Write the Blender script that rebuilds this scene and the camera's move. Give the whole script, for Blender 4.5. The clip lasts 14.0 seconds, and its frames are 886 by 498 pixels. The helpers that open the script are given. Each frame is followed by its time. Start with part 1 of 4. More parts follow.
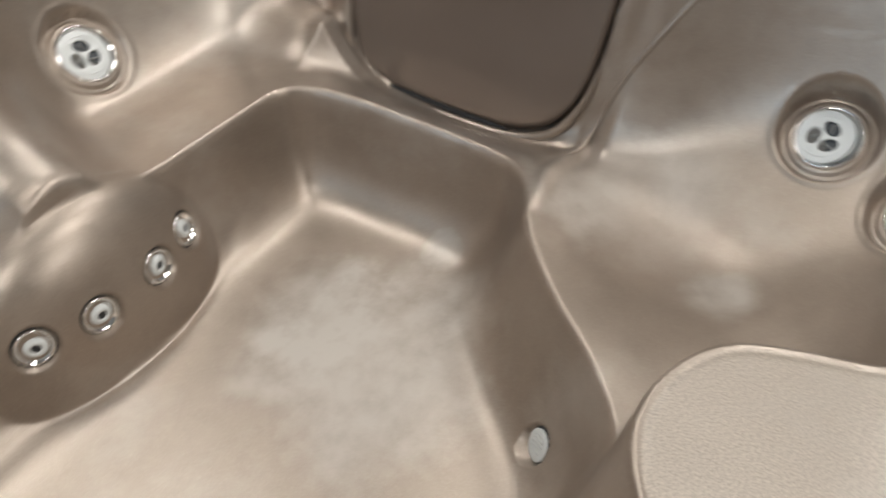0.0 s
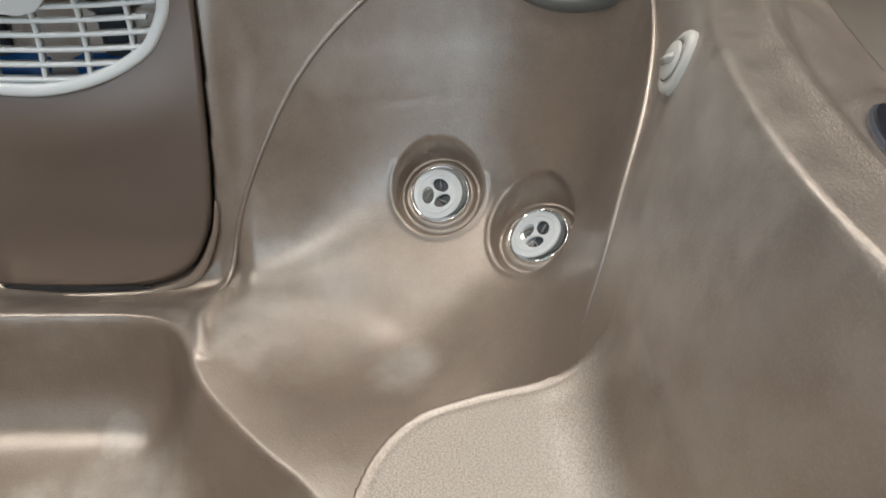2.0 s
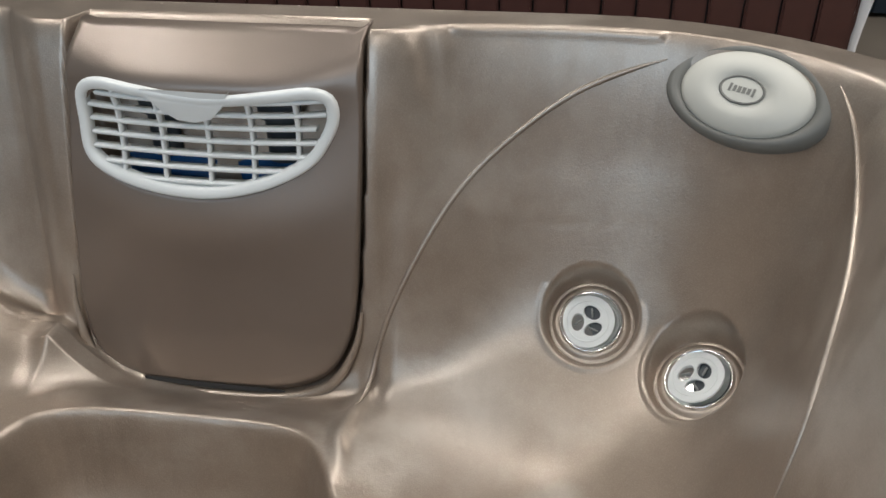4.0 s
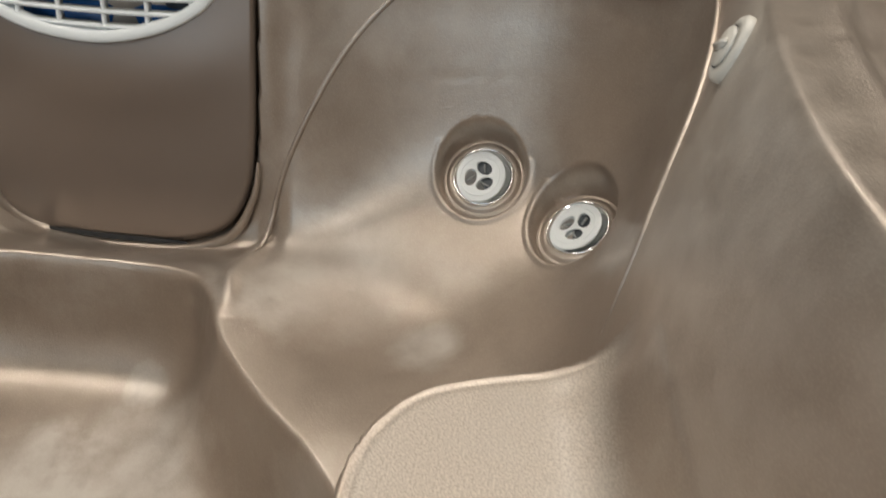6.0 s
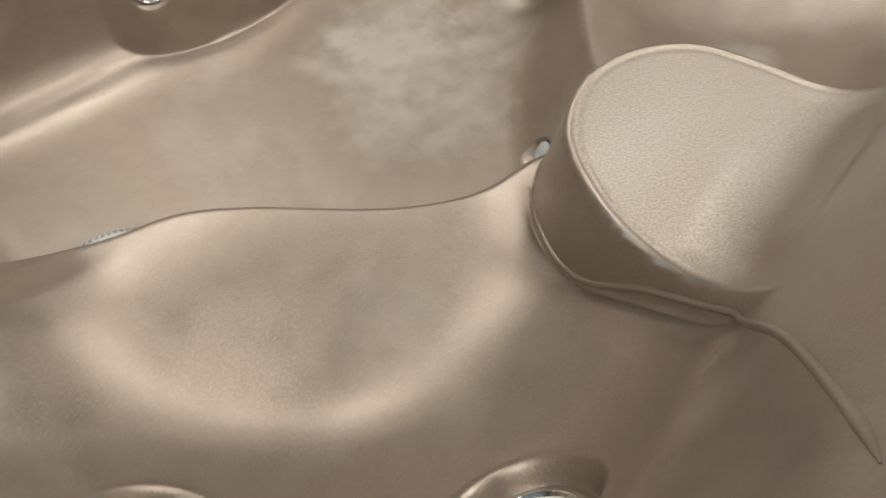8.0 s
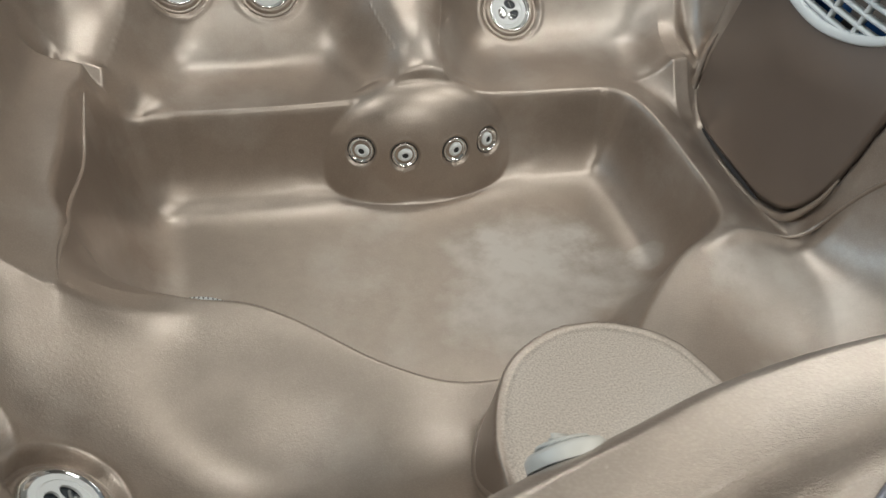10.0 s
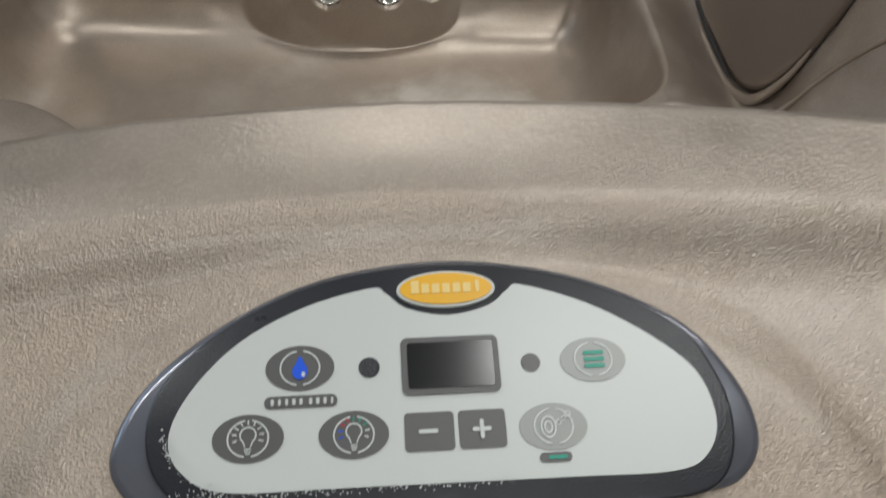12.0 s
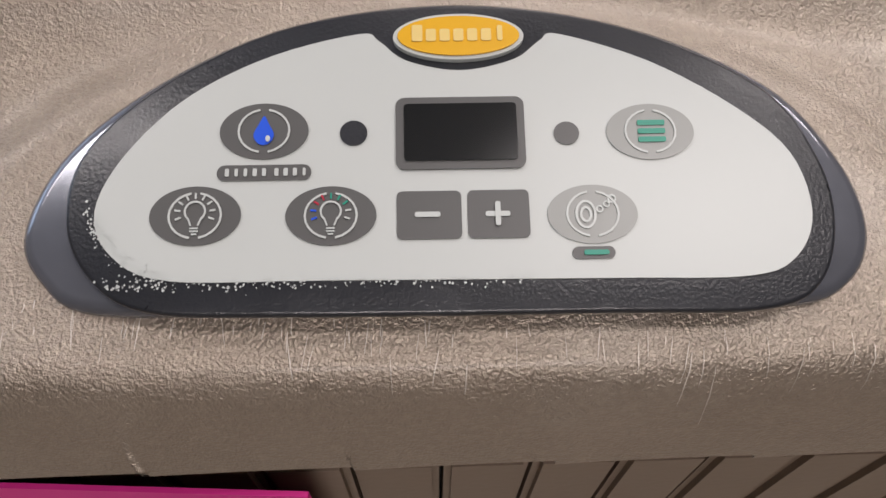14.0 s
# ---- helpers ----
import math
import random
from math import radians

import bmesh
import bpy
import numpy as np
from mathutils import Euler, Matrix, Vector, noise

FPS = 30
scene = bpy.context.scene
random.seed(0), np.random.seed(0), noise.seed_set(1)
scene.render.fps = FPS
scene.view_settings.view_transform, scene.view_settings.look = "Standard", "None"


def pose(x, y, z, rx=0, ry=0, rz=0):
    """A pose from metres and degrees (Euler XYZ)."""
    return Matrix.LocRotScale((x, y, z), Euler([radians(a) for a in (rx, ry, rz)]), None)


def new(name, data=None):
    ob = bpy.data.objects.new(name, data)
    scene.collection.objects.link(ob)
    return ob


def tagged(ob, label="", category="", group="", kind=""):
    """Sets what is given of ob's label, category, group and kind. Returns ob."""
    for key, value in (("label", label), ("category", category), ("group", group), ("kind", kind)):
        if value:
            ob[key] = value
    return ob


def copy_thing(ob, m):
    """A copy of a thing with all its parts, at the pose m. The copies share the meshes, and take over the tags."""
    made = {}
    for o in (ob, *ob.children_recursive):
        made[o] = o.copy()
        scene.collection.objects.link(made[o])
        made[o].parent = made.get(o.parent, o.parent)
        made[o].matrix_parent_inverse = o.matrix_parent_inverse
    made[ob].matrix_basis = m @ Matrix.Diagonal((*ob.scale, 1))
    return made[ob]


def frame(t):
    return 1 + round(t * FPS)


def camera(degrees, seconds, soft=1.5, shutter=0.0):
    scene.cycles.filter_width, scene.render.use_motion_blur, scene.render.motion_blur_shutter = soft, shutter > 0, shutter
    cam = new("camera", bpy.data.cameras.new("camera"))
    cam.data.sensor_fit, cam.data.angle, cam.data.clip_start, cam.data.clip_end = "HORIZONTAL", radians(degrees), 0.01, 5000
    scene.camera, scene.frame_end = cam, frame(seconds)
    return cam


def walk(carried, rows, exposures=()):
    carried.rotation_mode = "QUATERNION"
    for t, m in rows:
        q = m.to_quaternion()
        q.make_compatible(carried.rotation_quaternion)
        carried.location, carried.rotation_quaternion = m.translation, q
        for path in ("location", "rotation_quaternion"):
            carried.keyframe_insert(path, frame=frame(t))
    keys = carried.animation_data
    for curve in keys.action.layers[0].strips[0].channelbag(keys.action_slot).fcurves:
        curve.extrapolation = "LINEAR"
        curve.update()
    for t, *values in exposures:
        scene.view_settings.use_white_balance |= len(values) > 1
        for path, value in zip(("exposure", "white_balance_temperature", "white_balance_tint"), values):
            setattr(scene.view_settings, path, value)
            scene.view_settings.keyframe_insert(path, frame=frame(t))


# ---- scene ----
cam = camera(58.29, 14.0, shutter=0.3)
ROWS = [
    (0.0, 0.0100, -0.0022, 1.1710, 45.421, -2.070, -58.111),
    (0.5, 0.0366, -0.0425, 1.1747, 48.132, 0.418, -76.734),
    (1.0, 0.0602, -0.0683, 1.1650, 50.078, 1.310, -86.318),
    (1.5, 0.0554, -0.0706, 1.1696, 51.630, 1.124, -88.513),
    (2.0, 0.0517, -0.0653, 1.1746, 53.549, 0.963, -87.764),
    (2.5, 0.0653, -0.0452, 1.2049, 56.318, 0.728, -85.366),
    (3.0, 0.1103, 0.0224, 1.2198, 58.596, 0.771, -82.662),
    (3.2, 0.1297, 0.0437, 1.2221, 59.195, 0.961, -81.503),
    (5.3, 0.1177, -0.0079, 1.2065, 58.010, 0.860, -79.145),
    (5.5, 0.1047, -0.0400, 1.1846, 56.760, 0.336, -79.759),
    (6.0, 0.0601, -0.1028, 1.1394, 53.373, -1.176, -80.910),
    (6.5, 0.0316, -0.1281, 1.1283, 48.927, -2.924, -81.134),
    (7.0, 0.0050, -0.1574, 1.0953, 45.868, -5.669, -77.529),
    (7.5, -0.0523, -0.2155, 1.1210, 38.264, -5.349, -59.862),
    (7.7, -0.0806, -0.2502, 1.1319, 36.077, -4.426, -52.955),
    (8.0, -0.1256, -0.3001, 1.1543, 34.540, -3.263, -43.179),
    (8.5, -0.1445, -0.3966, 1.2116, 39.386, -2.842, -33.369),
    (9.0, -0.0961, -0.4899, 1.3092, 44.906, -3.496, -25.689),
    (9.2, -0.0613, -0.5092, 1.3458, 46.052, -3.864, -22.301),
    (11.3, 0.4371, -0.6507, 1.2616, 45.598, -2.521, -5.801),
    (11.5, 0.4894, -0.6157, 1.2194, 43.958, -2.875, -4.832),
    (12.0, 0.5464, -0.5698, 1.1366, 39.868, -2.514, -1.691),
    (12.5, 0.5453, -0.5692, 1.0995, 36.437, -1.774, 0.531),
    (13.0, 0.5486, -0.5693, 1.0833, 33.458, -1.223, 1.450),
    (13.5, 0.5586, -0.5562, 1.0613, 31.835, -0.956, 1.541),
    (14.0, 0.5628, -0.5572, 1.0571, 30.804, -0.472, 1.521),
]
EXPOSURES = [(0.0, 0.0, 6400, 10), (3.2, 0.0, 6330, 10), (5.5, 0.0, 6800, 11), (7.0, 0.0, 6980, 10), (8.0, 0.0, 6650, 9), (9.2, -0.06, 6330, 7), (11.5, -0.35, 6150, 6), (12.5, -0.34, 6300, 10), (13.0, -0.24, 6420, 15), (14.0, -0.15, 6500, 17)]
walk(cam, [(t, pose(x, y, z, rx, ry, rz)) for t, x, y, z, rx, ry, rz in ROWS], EXPOSURES)

# ---- light ----
world = bpy.data.worlds.new("showroom_air")
scene.world = world
world.use_nodes = True
world.node_tree.nodes["Background"].inputs[0].default_value = (0.75, 0.8, 0.9, 1)
world.node_tree.nodes["Background"].inputs[1].default_value = 0.03


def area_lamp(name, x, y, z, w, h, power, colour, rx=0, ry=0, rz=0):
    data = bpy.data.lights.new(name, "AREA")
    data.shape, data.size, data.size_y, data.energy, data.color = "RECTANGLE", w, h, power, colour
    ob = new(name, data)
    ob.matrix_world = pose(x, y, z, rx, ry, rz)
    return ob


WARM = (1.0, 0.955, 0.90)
# lamps out of view; the last is an added fill for the rim's front
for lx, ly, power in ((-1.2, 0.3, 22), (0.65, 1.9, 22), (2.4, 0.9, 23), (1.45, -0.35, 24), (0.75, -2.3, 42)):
    area_lamp("unseen_ceiling_lamp", lx, ly, 2.96, 1.2, 0.3, power, WARM)
area_lamp("window_daylight", -2.84, 1.5, 1.76, 1.8, 2.7, 52, (0.62, 0.81, 1.0), 0, -90, 0)


# ---- materials ----
def nodes_of(name):
    m = bpy.data.materials.new(name)
    m.use_nodes = True
    nt = m.node_tree
    return m, nt, nt.nodes["Principled BSDF"]


def node(nt, kind, **inputs):
    n = nt.nodes.new(kind)
    for key, value in inputs.items():
        n.inputs[key.replace("_", " ")].default_value = value
    return n


def material(name, colour, rough=0.4, metal=0.0, coat=0.0, vary=0.12, scale=6.0, bump=0.0, bump_scale=300.0, rough_vary=0.08, spec=0.5):
    """A surface with two scales of variation in colour and gloss, and a fine relief."""
    m, nt, bsdf = nodes_of(name)
    bsdf.inputs["Metallic"].default_value = metal
    bsdf.inputs["Coat Weight"].default_value = coat
    bsdf.inputs["Coat Roughness"].default_value = 0.18
    bsdf.inputs["Specular IOR Level"].default_value = spec
    co = nt.nodes.new("ShaderNodeTexCoord")
    big = node(nt, "ShaderNodeTexNoise", Scale=scale, Detail=5.0, Roughness=0.6)
    fine = node(nt, "ShaderNodeTexNoise", Scale=bump_scale, Detail=3.0)
    for n in (big, fine):
        nt.links.new(co.outputs["Object"], n.inputs["Vector"])
    ramp = nt.nodes.new("ShaderNodeMix")
    ramp.data_type = "RGBA"
    ramp.inputs[6].default_value = (*[c * (1 - vary) for c in colour], 1)
    ramp.inputs[7].default_value = (*[min(1, c * (1 + vary)) for c in colour], 1)
    nt.links.new(big.outputs["Fac"], ramp.inputs[0])
    nt.links.new(ramp.outputs[2], bsdf.inputs["Base Color"])
    rr = nt.nodes.new("ShaderNodeMapRange")
    rr.inputs["To Min"].default_value, rr.inputs["To Max"].default_value = max(0.02, rough - rough_vary), rough + rough_vary
    nt.links.new(big.outputs["Fac"], rr.inputs["Value"])
    nt.links.new(rr.outputs[0], bsdf.inputs["Roughness"])
    if bump:
        b = node(nt, "ShaderNodeBump", Strength=bump, Distance=0.001)
        nt.links.new(fine.outputs["Fac"], b.inputs["Height"])
        nt.links.new(b.outputs[0], bsdf.inputs["Normal"])
    return m


def acrylic(name, colour, metal, rough, bump, grain, film):
    """Pearl acrylic: metal flake sheen, orange-peel relief, and a thin dull film of dried water in patches."""
    m, nt, bsdf = nodes_of(name)
    co = nt.nodes.new("ShaderNodeTexCoord")
    cloud = node(nt, "ShaderNodeTexNoise", Scale=3.4, Detail=7.0, Roughness=0.62)
    mott = node(nt, "ShaderNodeTexNoise", Scale=26.0, Detail=4.0, Roughness=0.6)
    peel = node(nt, "ShaderNodeTexNoise", Scale=grain, Detail=2.0, Roughness=0.55)
    pit = node(nt, "ShaderNodeTexNoise", Scale=grain * 0.42, Detail=3.0, Roughness=0.6)
    for n in (cloud, mott, peel, pit):
        nt.links.new(co.outputs["Object"], n.inputs["Vector"])

    def mapped(src, a, b, lo, hi):
        r = nt.nodes.new("ShaderNodeMapRange")
        for key, v in zip(("From Min", "From Max", "To Min", "To Max"), (a, b, lo, hi)):
            r.inputs[key].default_value = v
        nt.links.new(src, r.inputs["Value"])
        return r.outputs[0]

    def mixed(fac, a, b):
        x = nt.nodes.new("ShaderNodeMix")
        x.data_type = "RGBA"
        nt.links.new(fac, x.inputs[0])
        for slot, v in ((6, a), (7, b)):
            if isinstance(v, tuple):
                x.inputs[slot].default_value = (*v, 1)
            else:
                nt.links.new(v, x.inputs[slot])
        return x.outputs[2]

    base = mixed(mapped(mott.outputs["Fac"], 0.3, 0.7, 0, 1), tuple(c * 0.94 for c in colour), tuple(c * 1.06 for c in colour))
    base = mixed(mapped(peel.outputs["Fac"], 0.45, 0.75, 0, 0.5), base, tuple(min(1, c * 1.30) for c in colour))
    dull = mapped(cloud.outputs["Fac"], 0.52, 0.70, 0.0, film)

    def math_node(op, a, b):
        k = nt.nodes.new("ShaderNodeMath")
        k.operation = op
        for i, v in enumerate((a, b)):
            if isinstance(v, float):
                k.inputs[i].default_value = v
            else:
                nt.links.new(v, k.inputs[i])
        return k.outputs[0]

    # dried-water stains where the last puddles stood
    wob = mapped(cloud.outputs["Fac"], 0.3, 0.7, -0.5, 0.5)
    fleck = mapped(mott.outputs["Fac"], 0.30, 0.62, 0.55, 1.0)
    for sx, sy, sz, radius, strength in STAINS:
        d = nt.nodes.new("ShaderNodeVectorMath")
        d.operation = "DISTANCE"
        nt.links.new(co.outputs["Object"], d.inputs[0])
        d.inputs[1].default_value = (sx, sy, sz)
        reach = mapped(d.outputs["Value"], 0.0, radius, 1.0, 0.0)
        spot = mapped(math_node("SUBTRACT", reach, math_node("MULTIPLY", wob, 0.9)), 0.25, 0.65, 0.0, strength)
        spot = math_node("MULTIPLY", spot, fleck)
        spot = math_node("MULTIPLY", spot, mapped(reach, 0.0, 0.12, 0.0, 1.0))
        dull = math_node("MINIMUM", math_node("ADD", dull, spot), 0.85)
    def mask(name):
        a = nt.nodes.new("ShaderNodeAttribute")
        a.attribute_name = name
        return a.outputs["Fac"]

    grip, crinkle = mask("grip"), mask("crinkle")
    base = mixed(grip, base, mixed(mapped(peel.outputs["Fac"], 0.36, 0.64, 0, 1), (0.40, 0.345, 0.285), (0.60, 0.53, 0.445)))
    base = mixed(dull, base, (0.56, 0.525, 0.47))
    nt.links.new(base, bsdf.inputs["Base Color"])
    sheen = math_node("MULTIPLY", mapped(dull, 0, 1, metal, metal * 0.25), mapped(grip, 0, 1, 1.0, 0.30))
    nt.links.new(sheen, bsdf.inputs["Metallic"])
    nt.links.new(math_node("SUBTRACT", mapped(mott.outputs["Fac"], 0.25, 0.75, rough - 0.05, rough + 0.07), math_node("MULTIPLY", crinkle, 0.01)), bsdf.inputs["Roughness"])
    bsdf.inputs["Coat Weight"].default_value = 0.2
    bsdf.inputs["Coat Roughness"].default_value = 0.22
    # orange peel all over, a coarser grip on trodden places, leathery crinkles on the rim
    wrinkle = node(nt, "ShaderNodeTexNoise", Scale=860.0, Detail=2.0, Roughness=0.6)
    nt.links.new(co.outputs["Object"], wrinkle.inputs["Vector"])
    relief = math_node("MULTIPLY", math_node("ADD", peel.outputs["Fac"], pit.outputs["Fac"]), mapped(grip, 0, 1, bump, bump * 0.6))
    relief = math_node("ADD", relief, math_node("MULTIPLY", wrinkle.outputs["Fac"], math_node("ADD", math_node("MULTIPLY", crinkle, 0.85), math_node("MULTIPLY", grip, 0.5))))
    b = node(nt, "ShaderNodeBump", Strength=1.0, Distance=0.001)
    nt.links.new(relief, b.inputs["Height"])
    nt.links.new(b.outputs[0], bsdf.inputs["Normal"])
    return m


STAINS = [(0.62, 0.45, 0.165, 0.26, 0.75), (0.66, 0.60, 0.165, 0.16, 0.5), (0.87, 0.50, 0.20, 0.05, 0.7), (0.90, 0.04, 0.315, 0.085, 0.7), (0.84, -0.27, 0.79, 0.26, 0.27), (0.50, -0.27, 0.78, 0.24, 0.24), (0.66, -0.26, 0.80, 0.24, 0.27), (1.00, 0.26, 0.345, 0.20, 0.75), (1.06, 0.17, 0.36, 0.16, 0.5)]
ACRYLIC = acrylic("pearl_tan_acrylic", (0.375, 0.317, 0.264), 0.72, 0.365, 0.28, 420.0, 0.40)
# the shell's tan acrylic made darker: dim reflection put into the colour
COVER = material("shaded_tan_acrylic", (0.22, 0.178, 0.148), 0.36, 0.5, 0.15, 0.1, 5.0, 0.2, 400.0)
WHITE = material("white_plastic", (0.78, 0.81, 0.80), 0.35, 0, 0.1, 0.03)
CHROME = material("chrome", (0.85, 0.85, 0.84), 0.08, 1.0, 0, 0.03, rough_vary=0.03)
# near-black for dark parts, also paints the shade in gaps and holes
DARK = material("dark_parts_and_gap_shade", (0.03, 0.032, 0.035), 0.5)
# dark grey for parts, also paints the shade in the massage jet holes
GREY_SLOT = material("grey_parts_and_hole_shade", (0.055, 0.066, 0.075), 0.4)
GREY_RUBBER = material("grey_rubber", (0.17, 0.17, 0.155), 0.5)
PILLOW = material("pale_pillow", (0.55, 0.55, 0.50), 0.5)
IVORY = material("ivory_plastic", (0.60, 0.58, 0.52), 0.4)
BLACK = material("black_plastic", (0.02, 0.022, 0.028), 0.3, 0, 0.2, 0.2, 40, 0.2, 900)
SLATE = material("blue_grey_plastic", (0.17, 0.18, 0.215), 0.16, 0.5, 0.5, 0.25, 30.0)
PALE_YELLOW = material("pale_yellow_print", (0.80, 0.60, 0.22), 0.4)
KEY = material("grey_print", (0.10, 0.10, 0.10), 0.4)
LABEL = material("pale_overlay", (0.55, 0.58, 0.57), 0.36, 0, 0.0, 0.03)
SCREEN = material("dark_screen", (0.012, 0.013, 0.014), 0.15)
YELLOW = material("yellow_badge", (0.78, 0.42, 0.01), 0.35)
BLUE = material("blue_print", (0.01, 0.09, 0.7), 0.4)
GREEN = material("green_print", (0.01, 0.28, 0.2), 0.4)
RED = material("red_print", (0.45, 0.02, 0.05), 0.4)
PINK = material("pink_sheet", (0.85, 0.03, 0.33), 0.6)
MAHOGANY = material("mahogany_cladding", (0.06, 0.022, 0.018), 0.45, 0, 0, 0.3, 12.0, 0.2, 200)
# pale grey, also paints the glare over the right-hand keys
PALE_KEY = material("pale_grey_and_key_glare", (0.30, 0.31, 0.30), 0.35)
SCRATCH = material("pale_scratch", (0.66, 0.61, 0.56), 0.6)
CLAD = material("taupe_cladding", (0.21, 0.155, 0.115), 0.5, 0, 0, 0.2, 12.0, 0.2, 200)
CONCRETE = material("beige_floor", (0.42, 0.37, 0.31), 0.5, 0, 0, 0.2, 3.0, 0.1, 80)
PLASTER = material("white_plaster", (0.50, 0.49, 0.47), 0.8, 0, 0, 0.05, 3.0)
# dark tone of the added walls, keeps bounced light down
ADDED_WALL = material("added_wall_taupe", (0.26, 0.24, 0.21), 0.8, 0, 0, 0.06, 3.0)
NAVY = material("navy_cladding", (0.012, 0.025, 0.045), 0.5)
FILM = material("white_film", (0.75, 0.76, 0.78), 0.3)
WATER_BLUE = material("blue_filter_cap", (0.005, 0.09, 0.3), 0.4)


# ---- small builders ----
def smooth(me, on=True):
    me.polygons.foreach_set("use_smooth", [on] * len(me.polygons))
    return me


def part(name, bm, mat, parent=None, label="", m=None, flat=False):
    me = bpy.data.meshes.new(name)
    bm.to_mesh(me)
    bm.free()
    smooth(me, not flat)
    me.materials.append(mat)
    ob = new(name, me)
    if parent is not None:
        ob.parent = parent
    if m is not None:
        ob.matrix_local = m
    return tagged(ob, label)


def thing(name, m, label, category, group="", kind=""):
    ob = new(name)
    ob.empty_display_size = 0.05
    ob.matrix_world = m
    return tagged(ob, label, category, group, kind)


def lathe(profile, seg=40, sx=1.0, sy=1.0):
    """A solid of revolution about z from (radius, height) pairs."""
    bm = bmesh.new()
    rings = []
    for r, h in profile:
        if r < 1e-6:
            rings.append([bm.verts.new((0, 0, h))])
        else:
            rings.append([bm.verts.new((sx * r * math.cos(2 * math.pi * i / seg), sy * r * math.sin(2 * math.pi * i / seg), h)) for i in range(seg)])
    for a, b in zip(rings, rings[1:]):
        for i in range(seg):
            j = (i + 1) % seg
            if len(a) == 1 and len(b) > 1:
                bm.faces.new((a[0], b[i], b[j]))
            elif len(b) == 1 and len(a) > 1:
                bm.faces.new((a[i], b[0], a[j]))
            elif len(a) > 1:
                bm.faces.new((a[i], b[i], b[j], a[j]))
    bmesh.ops.recalc_face_normals(bm, faces=bm.faces)
    return bm


def box(w, d, h, bevel=0.0, z0=0.0, cx=0.0, cy=0.0):
    bm = bmesh.new()
    bmesh.ops.create_cube(bm, size=1, matrix=Matrix.Translation((cx, cy, z0 + h / 2)) @ Matrix.Diagonal((w, d, h, 1)))
    if bevel:
        bmesh.ops.bevel(bm, geom=bm.edges[:], offset=bevel, segments=2, affect="EDGES")
    return bm


def ellipse(cx, cy, a, b, n=32, turn=0.0):
    c, s = math.cos(turn), math.sin(turn)
    return [(cx + a * math.cos(t) * c - b * math.sin(t) * s, cy + a * math.cos(t) * s + b * math.sin(t) * c) for t in [2 * math.pi * i / n for i in range(n)]]


def rounded(x0, y0, x1, y1, r, n=5):
    out = []
    for cx, cy, a in ((x1 - r, y1 - r, 0), (x0 + r, y1 - r, 90), (x0 + r, y0 + r, 180), (x1 - r, y0 + r, 270)):
        out += [(cx + r * math.cos(radians(a + 90 * i / n)), cy + r * math.sin(radians(a + 90 * i / n))) for i in range(n + 1)]
    return out


def spline(pts, n=6, closed=True):
    """Catmull-Rom points through pts."""
    P = [Vector(p) for p in pts]
    k, out = len(P), []
    for i in range(k if closed else k - 1):
        a, b, c, d = [P[(i + j) % k] if closed else P[min(max(i + j, 0), k - 1)] for j in (-1, 0, 1, 2)]
        for s in range(n):
            t = s / n
            out.append(0.5 * ((2 * b) + (c - a) * t + (2 * a - 5 * b + 4 * c - d) * t * t + (3 * b - a - 3 * c + d) * t ** 3))
    if not closed:
        out.append(P[-1])
    return [tuple(p) for p in out]


def plate(loops, thick, bevel=0.0):
    """A flat plate of that thickness on z = 0, from an outline and its holes."""
    cu = bpy.data.curves.new("outline", "CURVE")
    cu.dimensions, cu.fill_mode, cu.extrude, cu.bevel_depth, cu.bevel_resolution = "2D", "BOTH", max(1e-5, thick / 2 - bevel), bevel, 2
    for loop in loops:
        sp = cu.splines.new("POLY")
        sp.points.add(len(loop) - 1)
        for q, (x, y) in zip(sp.points, loop):
            q.co = (x, y, 0, 1)
        sp.use_cyclic_u = True
    ob = bpy.data.objects.new("outline", cu)
    scene.collection.objects.link(ob)
    me = bpy.data.meshes.new_from_object(ob.evaluated_get(bpy.context.evaluated_depsgraph_get()))
    bpy.data.objects.remove(ob)
    bpy.data.curves.remove(cu)
    bm = bmesh.new()
    bm.from_mesh(me)
    bpy.data.meshes.remove(me)
    bmesh.ops.remove_doubles(bm, verts=bm.verts, dist=1e-6)
    bmesh.ops.translate(bm, verts=bm.verts, vec=(0, 0, thick / 2))
    return bm


def tube(pts, r, seg=8, closed=False):
    bm = bmesh.new()
    P = [Vector(p) for p in pts]
    rings = []
    for i, p in enumerate(P):
        a = P[i - 1] if i or closed else p
        b = P[(i + 1) % len(P)] if i + 1 < len(P) or closed else p
        q = (b - a).to_track_quat("Z", "Y").to_matrix()
        ri = r[i] if isinstance(r, list) else r
        rings.append([bm.verts.new(p + q @ Vector((ri * math.cos(2 * math.pi * k / seg), ri * math.sin(2 * math.pi * k / seg), 0))) for k in range(seg)])
    for i in range(len(P) if closed else len(P) - 1):
        a, b = rings[i], rings[(i + 1) % len(P)]
        for k in range(seg):
            bm.faces.new((a[k], a[(k + 1) % seg], b[(k + 1) % seg], b[k]))
    return bm


# ---- form of the tub: heights over the plan ----
def smax(a, b, k):
    h = np.maximum(k - np.abs(a - b), 0) / k
    return np.maximum(a, b) + h * h * k / 4


def smin(a, b, k):
    return -smax(-a, -b, k)


